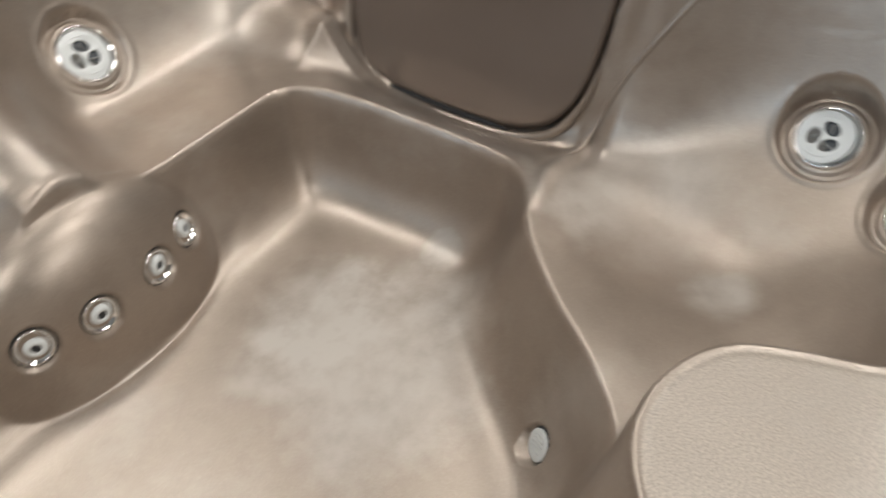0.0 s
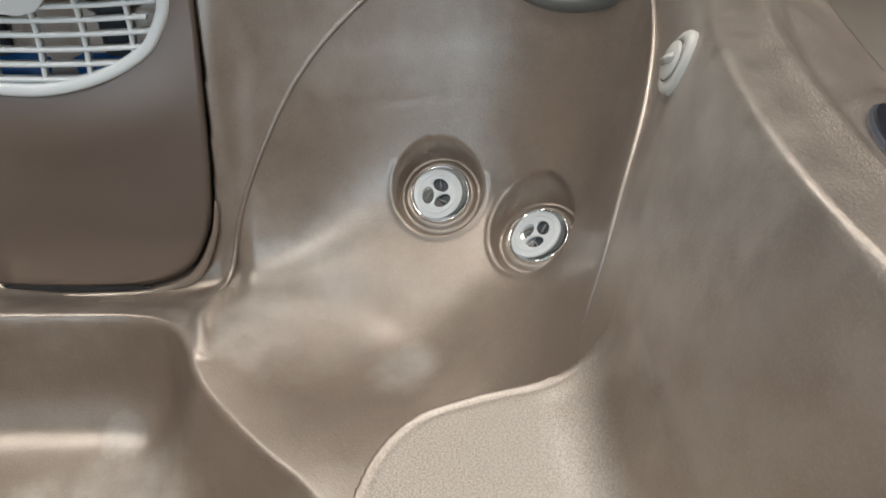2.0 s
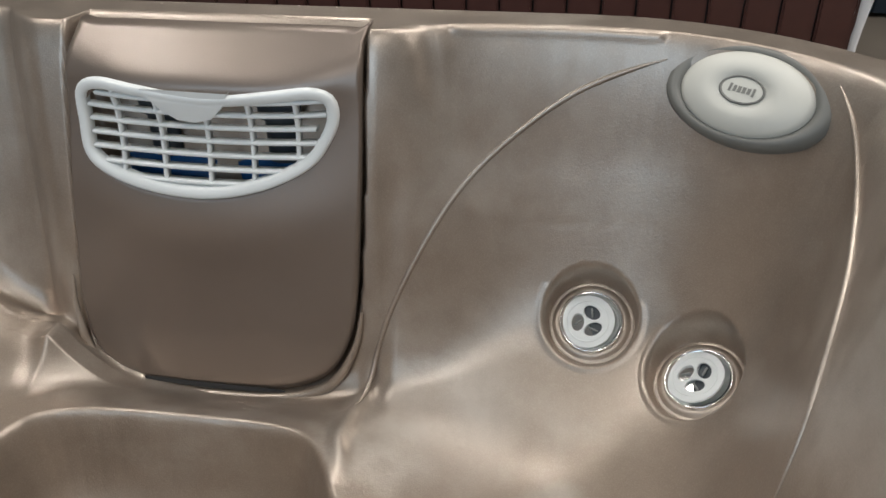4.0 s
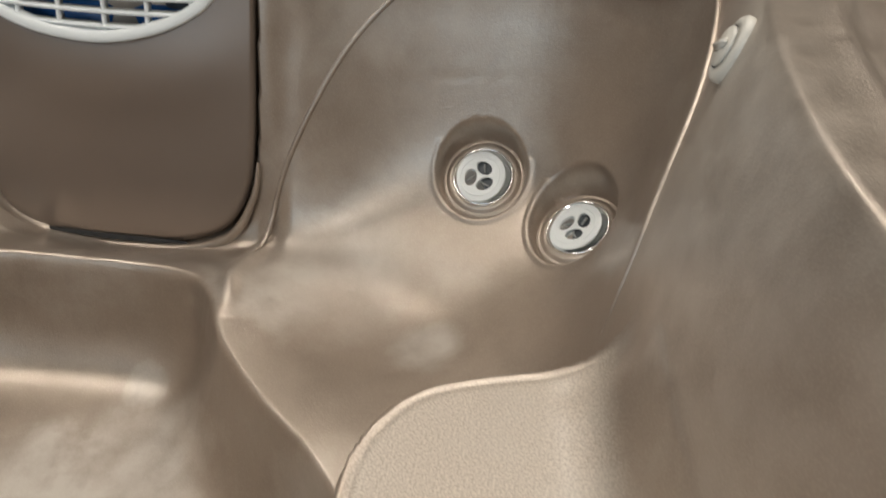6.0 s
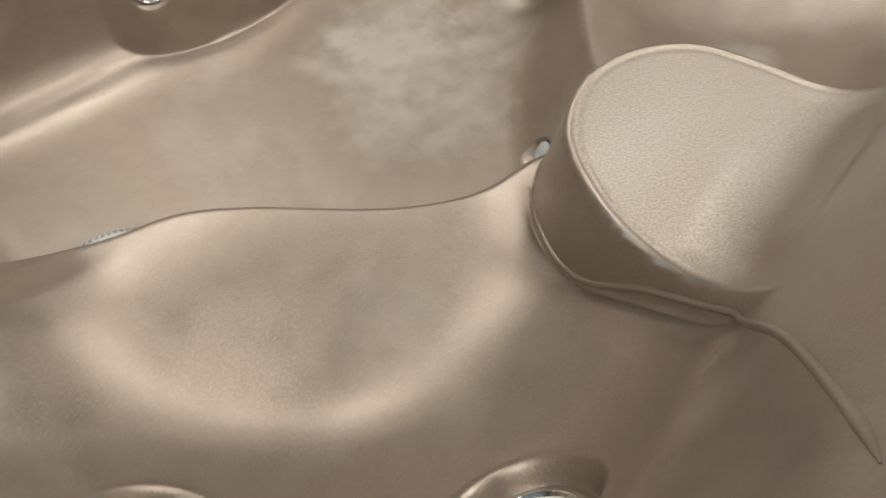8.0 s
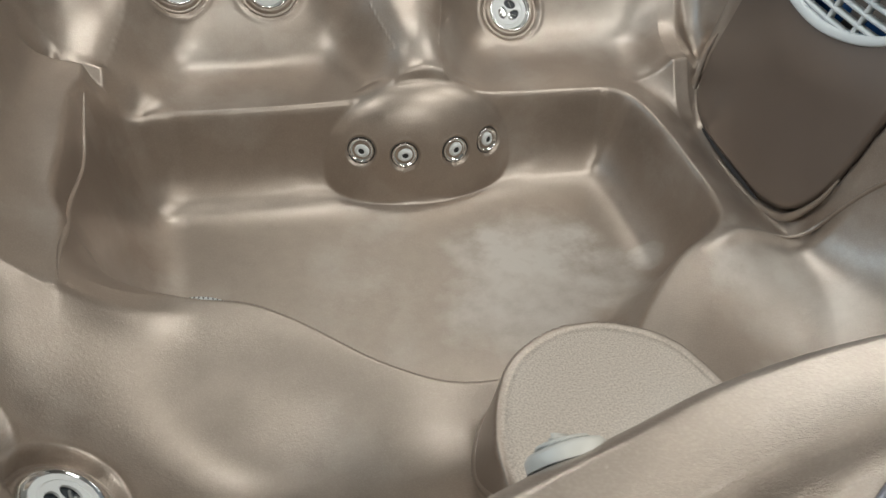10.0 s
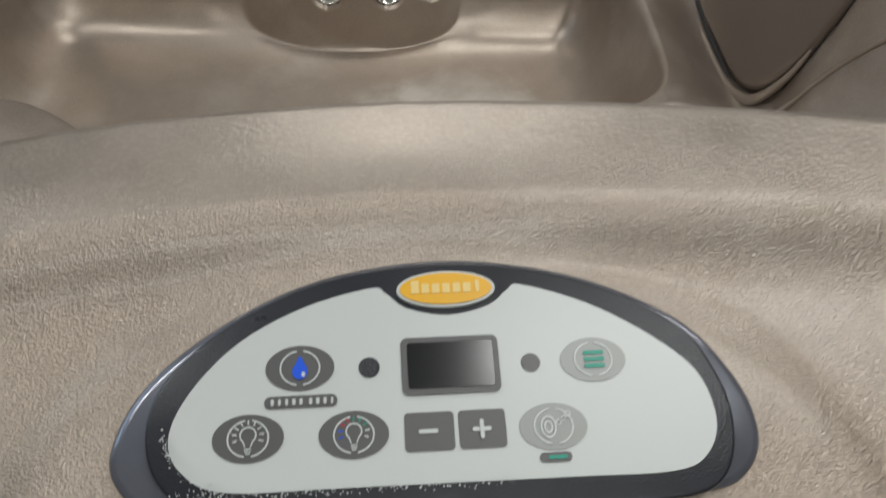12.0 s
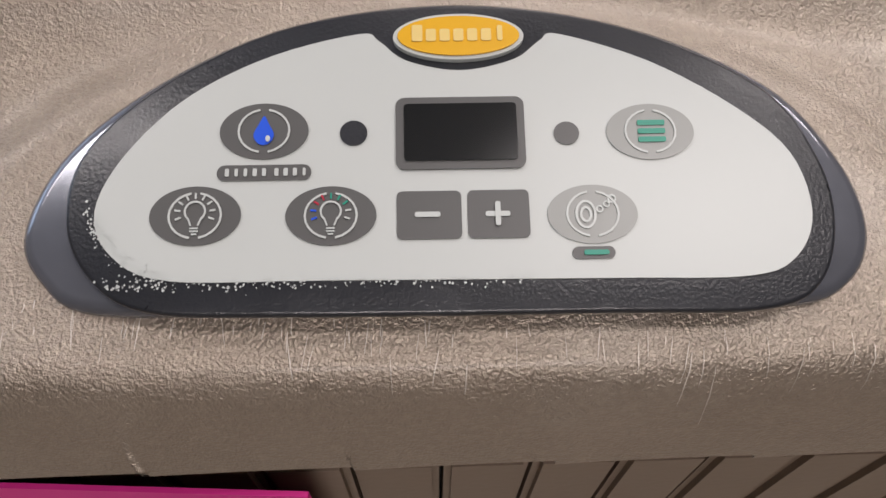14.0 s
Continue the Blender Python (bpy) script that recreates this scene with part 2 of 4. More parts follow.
def sdist(x, y, pts):
    """Signed distance to a closed outline, negative inside."""
    d2 = np.full(x.shape, 1e9)
    inside = np.zeros(x.shape, bool)
    for (ax, ay), (bx, by) in zip(pts, pts[1:] + pts[:1]):
        ex, ey = bx - ax, by - ay
        wx, wy = x - ax, y - ay
        t = np.clip((wx * ex + wy * ey) / (ex * ex + ey * ey + 1e-12), 0, 1)
        d2 = np.minimum(d2, (wx - ex * t) ** 2 + (wy - ey * t) ** 2)
        cross = (ay > y) != (by > y)
        inside ^= cross & (x < ex * (y - ay) / (ey if abs(ey) > 1e-12 else 1e-12) + ax)
    return np.where(inside, -1, 1) * np.sqrt(d2)


INNER = spline([(0.10, -0.36), (0.29, -0.322), (0.42, -0.285), (0.58, -0.266), (0.78, -0.272), (0.95, -0.305), (1.08, -0.305), (1.19, -0.225), (1.262, -0.10),
                (1.285, 0.05), (1.285, 0.3), (1.285, 0.9), (1.26, 1.1), (1.15, 1.24), (0.95, 1.29), (0.45, 1.30), (0.0, 1.29), (-0.22, 1.25), (-0.34, 1.14),
                (-0.38, 1.0), (-0.385, 0.55), (-0.385, 0.2), (-0.365, 0.04), (-0.285, -0.13), (-0.14, -0.29)], 5)
OUTER = [(x, y + (0.06 * (x - 0.5) if y < 0 else 0)) for x, y in rounded(-0.49, -0.489, 1.385, 1.405, 0.47, 14)]
FOOTWELL = spline([(-0.20, 0.47), (-0.205, 0.62), (-0.20, 0.79), (-0.11, 0.872), (0.1, 0.873), (0.45, 0.873), (0.80, 0.868), (0.91, 0.85), (0.955, 0.76),
                   (0.97, 0.60), (0.968, 0.46), (0.93, 0.385), (0.83, 0.325), (0.73, 0.23), (0.65, 0.14), (0.55, 0.07), (0.42, 0.075), (0.33, 0.085),
                   (0.24, 0.14), (0.14, 0.227), (0.06, 0.28), (-0.03, 0.305), (-0.13, 0.36)], 4)
STOOL = spline([(0.333, -0.21), (0.336, -0.16), (0.339, -0.112), (0.353, -0.062), (0.376, -0.017), (0.407, 0.013), (0.458, 0.036), (0.511, 0.038), (0.564, 0.020), (0.603, -0.012),
                (0.626, -0.060), (0.641, -0.105), (0.66, -0.17), (0.70, -0.30), (0.50, -0.36), (0.33, -0.32)], 4)
PAD = ellipse(0.57, -0.47, 0.165, 0.112, 48)
FLOOR_Z, EDGE_Z, RIM_Z = 0.165, 0.37, 0.902


def fillet(z0, u, slope, r):
    """A wall of that slope over a floor z0, u past the corner, with a round of radius r between them."""
    th = np.arctan(slope)
    t = r * np.tan(th / 2)
    arc = z0 + r - np.sqrt(np.maximum(r * r - np.clip(u + t, 0, r) ** 2, 0))
    return np.where(u <= -t, z0, np.where(u < t * np.cos(th), arc, z0 + slope * u))


def bell(u):
    return np.exp(-u * u)


def tub_height(x, y, plain=False):
    di = sdist(x, y, INNER)
    do = sdist(x, y, OUTER)
    df = sdist(x, y, FOOTWELL)
    ds = sdist(x, y, STOOL)
    # seats: shallow dishes behind the footwell edge
    z = np.full(x.shape, EDGE_Z)
    z = z - 0.055 * bell((x - 0.93) / 0.17) * bell((y - 0.10) / 0.17) - 0.075 * bell((x - 1.10) / 0.09) * bell((y - 0.62) / 0.26) ** 0.5
    z = z - 0.02 * bell((x - 0.1) / 0.22) * bell((y - 1.07) / 0.13) - 0.02 * bell((x - 0.78) / 0.22) * bell((y - 1.07) / 0.13)
    near = 1 / (1 + np.exp(-(0.38 - y) / 0.025)) / (1 + np.exp(-(0.50 - x) / 0.03))
    z = z + near * (0.06 - 0.055 * bell((x - 0.03) / 0.2) * bell((y + 0.02) / 0.16))
    z = z - 0.03 * near * bell((x - 0.38) / 0.035) * bell((y + 0.08) / 0.09)
    z = z + 0.055 * near * bell((x - 0.31) / 0.10) * bell((y + 0.20) / 0.10)
    z = z + 0.07 * bell((x - 0.452) / 0.085) * bell((y - 0.90) / 0.06)
    # ridge between the corner seat and the ledge of the filter bay
    ridge = np.interp(x, (0.87, 0.955, 1.03, 1.10), (0.330, 0.357, 0.360, 0.350))
    z = z + 0.013 * bell((y - ridge) / 0.016) * np.clip((x - 0.87) / 0.08, 0, 1) * np.clip((1.14 - x) / 0.05, 0, 1)
    # arms between the seats
    for x0, x1, y0, top, rise in ((0.405, 0.505, 0.945, 0.48, 0.25), (-0.262, -0.190, 0.90, 0.485, 0.25)):
        back = np.maximum(y - y0, 0)
        dx = np.maximum(np.maximum(x0 - 0.25 * back - x, x - x1 - 0.25 * back), 0)
        z = smax(z, top + rise * back - 2.4 * dx - np.maximum(y0 - y, 0) * 1.2, 0.05)
    # broad arm between the back seat and the near seat
    edge = -0.215 + 0.03 * np.clip((0.5 - y) / 0.3, 0, 1)
    front = 0.25 + 0.6 * np.maximum(-0.2 - x, 0)
    z = smax(z, 0.505 + 0.30 * np.maximum(edge - x, 0) - (1.3 + 1.9 * np.clip((y - 0.30) / 0.15, 0, 1)) * np.maximum(x - edge, 0) - 3.0 * np.maximum(y - 0.86, 0) - 0.7 * np.maximum(front - y, 0), 0.05 + 0.10 * np.clip((0.38 - y) / 0.12, 0, 1))
    # small hooked arm beside the filter bay
    z = smax(z, 0.425 - 1.5 * np.maximum(np.abs(x - 1.07 - 0.2 * np.maximum(y - 0.89, 0)) - 0.018, 0) - 1.6 * np.maximum(0.885 - y, 0), 0.09)
    # footwell, foot dome and step seat
    slope = 8.0
    w = (EDGE_Z - FLOOR_Z) / slope
    well = FLOOR_Z - 0.012 * bell((x - 0.3) / 0.4) * bell((y - 0.5) / 0.3) + slope * 0.024 * np.logaddexp(0, (df + w - 0.006) / 0.024)
    z = z if plain else smin(z, well, 0.05)
    r = np.hypot((x - 0.447) / 0.258, np.maximum(0.893 - y, 0) / 0.127)
    r = np.hypot(r, np.maximum(y - 0.893, 0) / 0.06)
    dome = 0.165 + 0.245 * np.sqrt(1 - np.minimum(r, 0.9) ** 2) - 0.64 * np.maximum(r - 0.9, 0)
    z = z if plain else smax(z, dome, 0.008)
    top = 0.55 - 0.0020 * bell((ds + 0.002) / 0.0035)
    z = z if plain else smax(z, top - 8.0 * np.maximum(ds - 0.009, 0), 0.008)
    # walls: flat by the filter bay, bowls behind the seats
    corner = bell((x - 1.06) / 0.3) * bell((y + 0.03) / 0.36)
    lounge = bell((x + 0.06) / 0.42) * bell((y + 0.02) / 0.40)
    lounge = lounge * np.clip((0.37 - x) / 0.07, 0, 1)
    rear = bell((y - 1.25) / 0.2)
    big = np.maximum(np.maximum(0.25 * corner, 0.27 * lounge), 0.30 * rear)
    steep = 4.4 + 2.5 * bell((x - 1.2) / 0.25) * bell((y - 0.0) / 0.3) + 1.8 * bell((x - 0.52) / 0.2) * (y < 0.1)
    z = np.maximum(z, fillet(z, di + (RIM_Z - z) / steep, steep, 0.045 + 0.035 * bell((x - 0.50) / 0.2) * (y < 0.1) + big))
    bay = 1.225 + 0.16 * np.clip((0.34 - y) / 0.3, 0, 1) ** 1.3 + 0.3 * np.clip((y - 0.875) / 0.2, 0, 1) ** 2 + 5 * (y < 0.0)
    bay = bay + 0.9 * np.maximum(-0.88 * (x - 1.117) - 0.473 * (y - 0.359), 0) * (y < 0.4)
    low = np.interp(x, (1.105, 1.117, 1.134, 1.15, 1.187, 1.225), (0.47, 0.405, 0.374, 0.364, 0.355, 0.351))
    high = np.interp(x, (1.105, 1.117, 1.134, 1.15, 1.187, 1.225), (0.76, 0.838, 0.864, 0.863, 0.850, 0.832))
    bay = bay + 0.058 * np.clip(np.minimum(y - low, high - y) / 0.009, 0, 1)
    z = np.maximum(z, fillet(z, x - bay + (RIM_Z - z) / 5.3, 5.3 + 0 * x, 0.04 + 0.10 * np.clip((0.37 - y) / 0.10, 0, 1)))
    # rim, falling outwards round the control panel
    panel = np.exp(-((x - 0.57) / 0.45) ** 4) * (y < 0.1)
    rim = RIM_Z - 0.005 - (0.05 + 0.245 * panel) * np.maximum(di - 0.045 - 0.025 * panel, 0) - 0.0150 * panel / (1 + np.exp(-(di - 0.087) / 0.0047))
    z = smin(z, rim, 0.10)
    pad = sdist(x, y, PAD)
    z = z + 0.0045 * panel / (1 + np.exp(pad / 0.0035))
    z = smin(z, 0.80 - 7.5 * do, 0.06)
    # spout pressed into the rim
    z = z - 0.022 * bell((x - 1.246) / 0.022) ** 2 * bell((y - 0.262) / 0.024)
    return z, di, do


def spaced(a, b, bands, coarse):
    v = [a]
    while v[-1] < b:
        step = min([f for lo, hi, f in bands if lo < v[-1] < hi] + [coarse])
        v.append(v[-1] + step)
    return np.array(v)


gx = spaced(-0.50, 1.395, [(0.27, 0.66, 0.0022), (1.0, 1.15, 0.003), (1.15, 1.292, 0.0017)], 0.004)
gy = spaced(-0.545, 1.415, [(-0.452, -0.35, 0.0024), (-0.35, -0.17, 0.0018), (-0.17, 0.06, 0.003), (0.76, 0.83, 0.0013)], 0.004)
X, Y = np.meshgrid(gx, gy)
Z, DI, DO = tub_height(X, Y)


# the seats' bowls are blown smooth: the plain form, blurred, is blended in away from edges
def blurred(a, sigma):
    r = int(3 * sigma)
    k = np.exp(-0.5 * (np.arange(-r, r + 1) / sigma) ** 2)
    k /= k.sum()
    for axis in (0, 1):
        pad = [(r, r) if i == axis else (0, 0) for i in (0, 1)]
        a = np.apply_along_axis(lambda v: np.convolve(v, k, "valid"), axis, np.pad(a, pad, mode="edge"))
    return a


def ease(v, lo, hi):
    t = np.clip((v - lo) / (hi - lo), 0, 1)
    return t * t * (3 - 2 * t)


ux, uy = np.arange(-0.60, 1.50, 0.005), np.arange(-0.62, 1.52, 0.005)
UX, UY = np.meshgrid(ux, uy)
UZ = tub_height(UX, UY, True)[0]


def resampled(a):
    half = np.stack([np.interp(gx, ux, row) for row in a])
    return np.stack([np.interp(gy, uy, col) for col in half.T]).T


DF, DS = sdist(X, Y, FOOTWELL), sdist(X, Y, STOOL)
base_z = resampled(UZ)
free = ease(DF, -0.005, 0.03) * ease(DS, 0.015, 0.06)
near_bowl = ease(0.30 - Y, 0.0, 0.10) * ease(0.42 - X, 0.0, 0.06) * ease(0.66 - base_z, 0.0, 0.12)
corner_bowl = ease(X, 0.62, 0.72) * ease(0.352 - Y, 0.0, 0.05) * ease(0.80 - base_z, 0.0, 0.14)
rear_bowl = ease(Y, 0.875, 0.93) * ease(0.76 - base_z, 0.0, 0.14) * ease(1.15 - X, 0.0, 0.05)
wall_foot = ease(-DS, 0.02, 0.06) * ease(-0.11 - Y, 0.0, 0.05) * ease(0.68 - base_z, 0.0, 0.06)
dome_far = np.hypot((X - 0.447) / 0.255, (0.893 - Y) / 0.125)
floor_foot = ease(-DF, 0.03, 0.06) * ease(dome_far, 1.12, 1.3) * ease(DS, 0.03, 0.05)
UF = tub_height(UX, UY)[0]
full_z = resampled(UF)
Z = Z + free * np.maximum(near_bowl, corner_bowl) * (resampled(blurred(UZ, 6.5)) - base_z)
Z = Z + free * rear_bowl * (resampled(blurred(UZ, 6.5)) - base_z)
Z = Z + wall_foot * (resampled(blurred(UF, 4.0)) - full_z) + floor_foot * (resampled(blurred(UF, 2.5)) - full_z)


def surface(x, y):
    i = min(max(int(np.searchsorted(gx, x)) - 1, 0), len(gx) - 2)
    j = min(max(int(np.searchsorted(gy, y)) - 1, 0), len(gy) - 2)
    u, v = (x - gx[i]) / (gx[i + 1] - gx[i]), (y - gy[j]) / (gy[j + 1] - gy[j])
    return float((Z[j, i] * (1 - u) + Z[j, i + 1] * u) * (1 - v) + (Z[j + 1, i] * (1 - u) + Z[j + 1, i + 1] * u) * v)


def surface_normal(x, y, e=0.012):
    zx = (surface(x + e, y) - surface(x - e, y)) / (2 * e)
    zy = (surface(x, y + e) - surface(x, y - e)) / (2 * e)
    return Vector((-zx, -zy, 1)).normalized()


def grid_mesh(name, V, mask, shape, masks):
    """A mesh over a grid of places; quads whose corners are all in the mask are kept."""
    ny, nx = shape
    idx = np.arange(ny * nx).reshape(ny, nx)
    quads = np.stack([idx[:-1, :-1], idx[:-1, 1:], idx[1:, 1:], idx[1:, :-1]], -1).reshape(-1, 4)
    quads = quads[mask.reshape(-1)[quads].all(1)]
    used = np.zeros(ny * nx, bool)
    used[quads.reshape(-1)] = True
    remap = np.cumsum(used) - 1
    quads, pts = remap[quads], V.reshape(-1, 3)[used]
    me = bpy.data.meshes.new(name)
    me.vertices.add(len(pts))
    me.vertices.foreach_set("co", pts.astype(np.float32).reshape(-1))
    me.loops.add(quads.size)
    me.loops.foreach_set("vertex_index", quads.astype(np.int32).reshape(-1))
    me.polygons.add(len(quads))
    me.polygons.foreach_set("loop_start", np.arange(0, quads.size, 4, dtype=np.int32))
    me.polygons.foreach_set("loop_total", np.full(len(quads), 4, np.int32))
    me.update(calc_edges=True)
    for key, values in masks.items():
        me.attributes.new(key, "FLOAT", "POINT").data.foreach_set("value", values.reshape(-1)[used].astype(np.float32))
    return smooth(me)


EDGE = np.where(np.abs(DO) < 0.0021, DO, np.maximum(DO, 0))
out_y, out_x = np.gradient(DO, gy, gx)
V = np.stack([X - out_x * EDGE, Y - out_y * EDGE, Z + 7.5 * EDGE], -1)


def grid_normals(V):
    du, dv = np.gradient(V, axis=1), np.gradient(V, axis=0)
    n = np.cross(du, dv)
    return n / np.linalg.norm(n, axis=-1, keepdims=True)


def line_distance(P, pts):
    d2 = np.full(P.shape[:-1], 1e9)
    for a, b in zip(pts, pts[1:]):
        a, b = np.array(a), np.array(b)
        e = b - a
        t = np.clip(((P - a) @ e) / (e @ e + 1e-12), 0, 1)
        d2 = np.minimum(d2, ((P - a - t[..., None] * e) ** 2).sum(-1))
    return np.sqrt(d2)


# raised seams pressed into the acrylic
SEAMS = [
    (0.0100, 0.0085, [(1.05, 0.360, 0.360), (1.095, 0.350, 0.372), (1.146, 0.319, 0.464), (1.191, 0.265, 0.581), (1.237, 0.196, 0.682), (1.267, 0.077, 0.787), (1.271, -0.006, 0.834), (1.265, -0.077, 0.862)]),
    (0.0100, 0.0085, [(1.139, -0.274, 0.877), (1.094, -0.288, 0.842), (1.04, -0.289, 0.79), (0.954, -0.272, 0.743), (0.868, -0.244, 0.697), (0.797, -0.218, 0.633), (0.751, -0.192, 0.523)]),
    (0.0075, 0.0075, [(0.390, 0.039, 0.424), (0.349, -0.006, 0.432), (0.323, -0.062, 0.435), (0.316, -0.112, 0.459), (0.306, -0.158, 0.51), (0.316, -0.204, 0.541), (0.309, -0.240, 0.578), (0.294, -0.24, 0.599), (0.248, -0.268, 0.677), (0.2, -0.29, 0.735), (0.165, -0.305, 0.775), (0.12, -0.32, 0.83), (0.09, -0.33, 0.865)]),
    (0.0040, 0.008, [(1.268, 0.225, 0.897), (1.275, 0.15, 0.897), (1.278, 0.05, 0.897), (1.268, -0.06, 0.897)]),
]
SEAMS.append((0.006, 0.008, [(x, y, surface(x, y)) for x, y in ((-0.214, 0.84), (-0.214, 0.70), (-0.214, 0.58), (-0.210, 0.46), (-0.201, 0.36), (-0.192, 0.27))]))
N = grid_normals(V)
FLAT = V.reshape(-1, 3)


def laid(pts):
    """The line, moved to the nearest places of the surface and evened out."""
    P = np.array([FLAT[np.argmin(((FLAT - np.array(p)) ** 2).sum(1))] for p in spline(pts, 4, closed=False)])
    for _ in range(2):
        P[1:-1] = (P[:-2] + 2 * P[1:-1] + P[2:]) / 4
    return P


def bead(pts, r):
    """A slim bead along a line laid on the steep wall, sinking in at its ends."""
    P = []
    for p in spline(pts, 6, closed=False):
        p = np.array(p)
        k = np.argmin(((FLAT - p) ** 2).sum(1))
        n = N.reshape(-1, 3)[k]
        P.append(p - n * ((p - FLAT[k]) @ n))
    P = np.array(P)
    for _ in range(3):
        P[1:-1] = (P[:-2] + 2 * P[1:-1] + P[2:]) / 4
        for i, p in enumerate(P):
            k = np.argmin(((FLAT - p) ** 2).sum(1))
            n = N.reshape(-1, 3)[k]
            P[i] = p - n * ((p - FLAT[k]) @ n)
    for _ in range(4):
        P[1:-1] = (P[:-2] + 2 * P[1:-1] + P[2:]) / 4
    return [tuple(p) for p in P], [r * min(1, 0.15 + i / 7, 0.15 + (len(P) - 1 - i) / 7) for i in range(len(P))]


BEADS = [bead(SEAMS[0][2], 0.0046), bead(SEAMS[1][2], 0.0042), bead(SEAMS[2][2], 0.0042), bead(SEAMS[4][2], 0.005)]
for amp, width, pts in SEAMS[3:4]:
    d = line_distance(V, laid(pts))
    V = V + N * (amp * np.exp(-(d / width) ** 2))[..., None]

# sockets of the jets: plan place, tilt upwards, socket radius, depth
JETS = [("seat", 1.176, -0.002, 20, 0.077, 0.029), ("seat", 1.081, -0.157, 22, 0.077, 0.029),
        ("back", -0.045, 1.168, 8, 0.076, 0.012), ("back", 0.153, 1.177, 8, 0.076, 0.012), ("back", 0.729, 1.138, 8, 0.076, 0.012),
        ("near", -0.257, 0.011, 8, 0.074, 0.022), ("near", -0.155, -0.05, 8, 0.074, 0.022), ("near", 0.075, -0.235, 8, 0.074, 0.022),
        ("foot", 0.309, 0.806, 0, 0.0345, 0.009), ("foot", 0.403, 0.783, 0, 0.0345, 0.009), ("foot", 0.520, 0.787, 0, 0.0345, 0.009), ("foot", 0.602, 0.812, 0, 0.0345, 0.009),
        ("drain", 0.604, 0.176, -14, 0.030, 0.012)]
sockets = []
for kind, jx, jy, tilt, radius, depth in JETS:
    n = surface_normal(jx, jy, 0.03 if radius > 0.05 else 0.012)
    side = n.cross(Vector((0, 0, 1))).normalized()
    n = Matrix.Rotation(radians(tilt), 3, side) @ n
    c = Vector((jx, jy, surface(jx, jy))) - n * depth
    sockets.append((kind, c, n))
    q = V - np.array(c)
    h = q @ np.array(n)
    rr = np.linalg.norm(q - h[..., None] * np.array(n), axis=-1)
    w = np.clip((radius - rr) / (0.14 * radius), 0, 1)
    w = w * w * (3 - 2 * w) * (np.abs(h) < 0.12)
    V = V - np.array(n) * (np.maximum(h, 0) * w)[..., None]
    lip = np.exp(-((rr - radius * 1.04) / (0.05 * radius + 0.001)) ** 2) * (np.abs(h) < 0.05)
    V = V + np.array(n) * (lip * 0.03 * radius)[..., None]

tub = thing("hot_tub", Matrix.Identity(4), "pearl tan acrylic hot tub, empty, standing on concrete", "hot tub")
grip = ease(-DS, -0.006, 0.004) * ease(0.60 - Z, 0.0, 0.05)
shell_me = grid_mesh("shell", V, DO < 0.0021, X.shape, {"grip": grip, "crinkle": np.maximum(ease(DI, 0.03, 0.075), 0.12 * free * near_bowl)})
shell_me.materials.append(ACRYLIC)
shell = new("shell", shell_me)
shell.parent = tub
tagged(shell, "moulded tan acrylic shell with a pearl sheen")

for line, r in BEADS:
    part("seam", tube(line, r, 10), ACRYLIC, shell, "thin raised seam")

# cladding boards round the tub, under the rim
ring = [Vector((x, y, 0)) for x, y in [(x, y + (0.06 * (x - 0.5) if y < 0 else 0)) for x, y in rounded(-0.465, -0.468, 1.36, 1.38, 0.44, 16)]]
lengths = [(b - a).length for a, b in zip(ring, ring[1:] + ring[:1])]


def along(dist):
    i = 0
    while dist > lengths[i]:
        dist -= lengths[i]
        i = (i + 1) % len(ring)
    a, b = ring[i], ring[(i + 1) % len(ring)]
    return a.lerp(b, dist / lengths[i])


total = sum(lengths)
count = 190
step = total / count
board_bm = box(step * 0.95, 0.02, 0.74, 0.003, 0.02)
board_me = bpy.data.meshes.new("cladding_board")
board_bm.to_mesh(board_me)
board_bm.free()
board_me.materials.append(CLAD)
for i in range(count):
    a, b = along(i * step), along((i + 0.999) * step)
    ob = new("cladding_board", board_me)
    ob.parent = tub
    mid = (a + b) / 2
    ob.matrix_local = Matrix.Translation(mid) @ Matrix.Rotation(math.atan2(b.y - a.y, b.x - a.x), 4, "Z")
inset = [(p.x, p.y) for p in ring]
core = plate([[(0.4475 + (x - 0.4475) * 0.975, 0.456 + (y - 0.456) * 0.975) for x, y in inset]], 0.10)
part("base", core, DARK, tub, "dark base frame", flat=True)
wall_bm = bmesh.new()
ra = [wall_bm.verts.new((0.4475 + (x - 0.4475) * 0.98, 0.456 + (y - 0.456) * 0.98, 0.0)) for x, y in inset]
rb = [wall_bm.verts.new((v.co.x, v.co.y, 0.77)) for v in ra]
for i in range(len(ra)):
    wall_bm.faces.new((ra[i], ra[(i + 1) % len(ra)], rb[(i + 1) % len(ra)], rb[i]))
part("inner_wall", wall_bm, DARK, tub, "dark backing behind the boards", flat=True)


# ---- jets ----
def facing(c, n, spin=0.0):
    return Matrix.Translation(c) @ n.to_track_quat("Z", "Y").to_matrix().to_4x4() @ pose(0, 0, 0, 0, 0, spin)


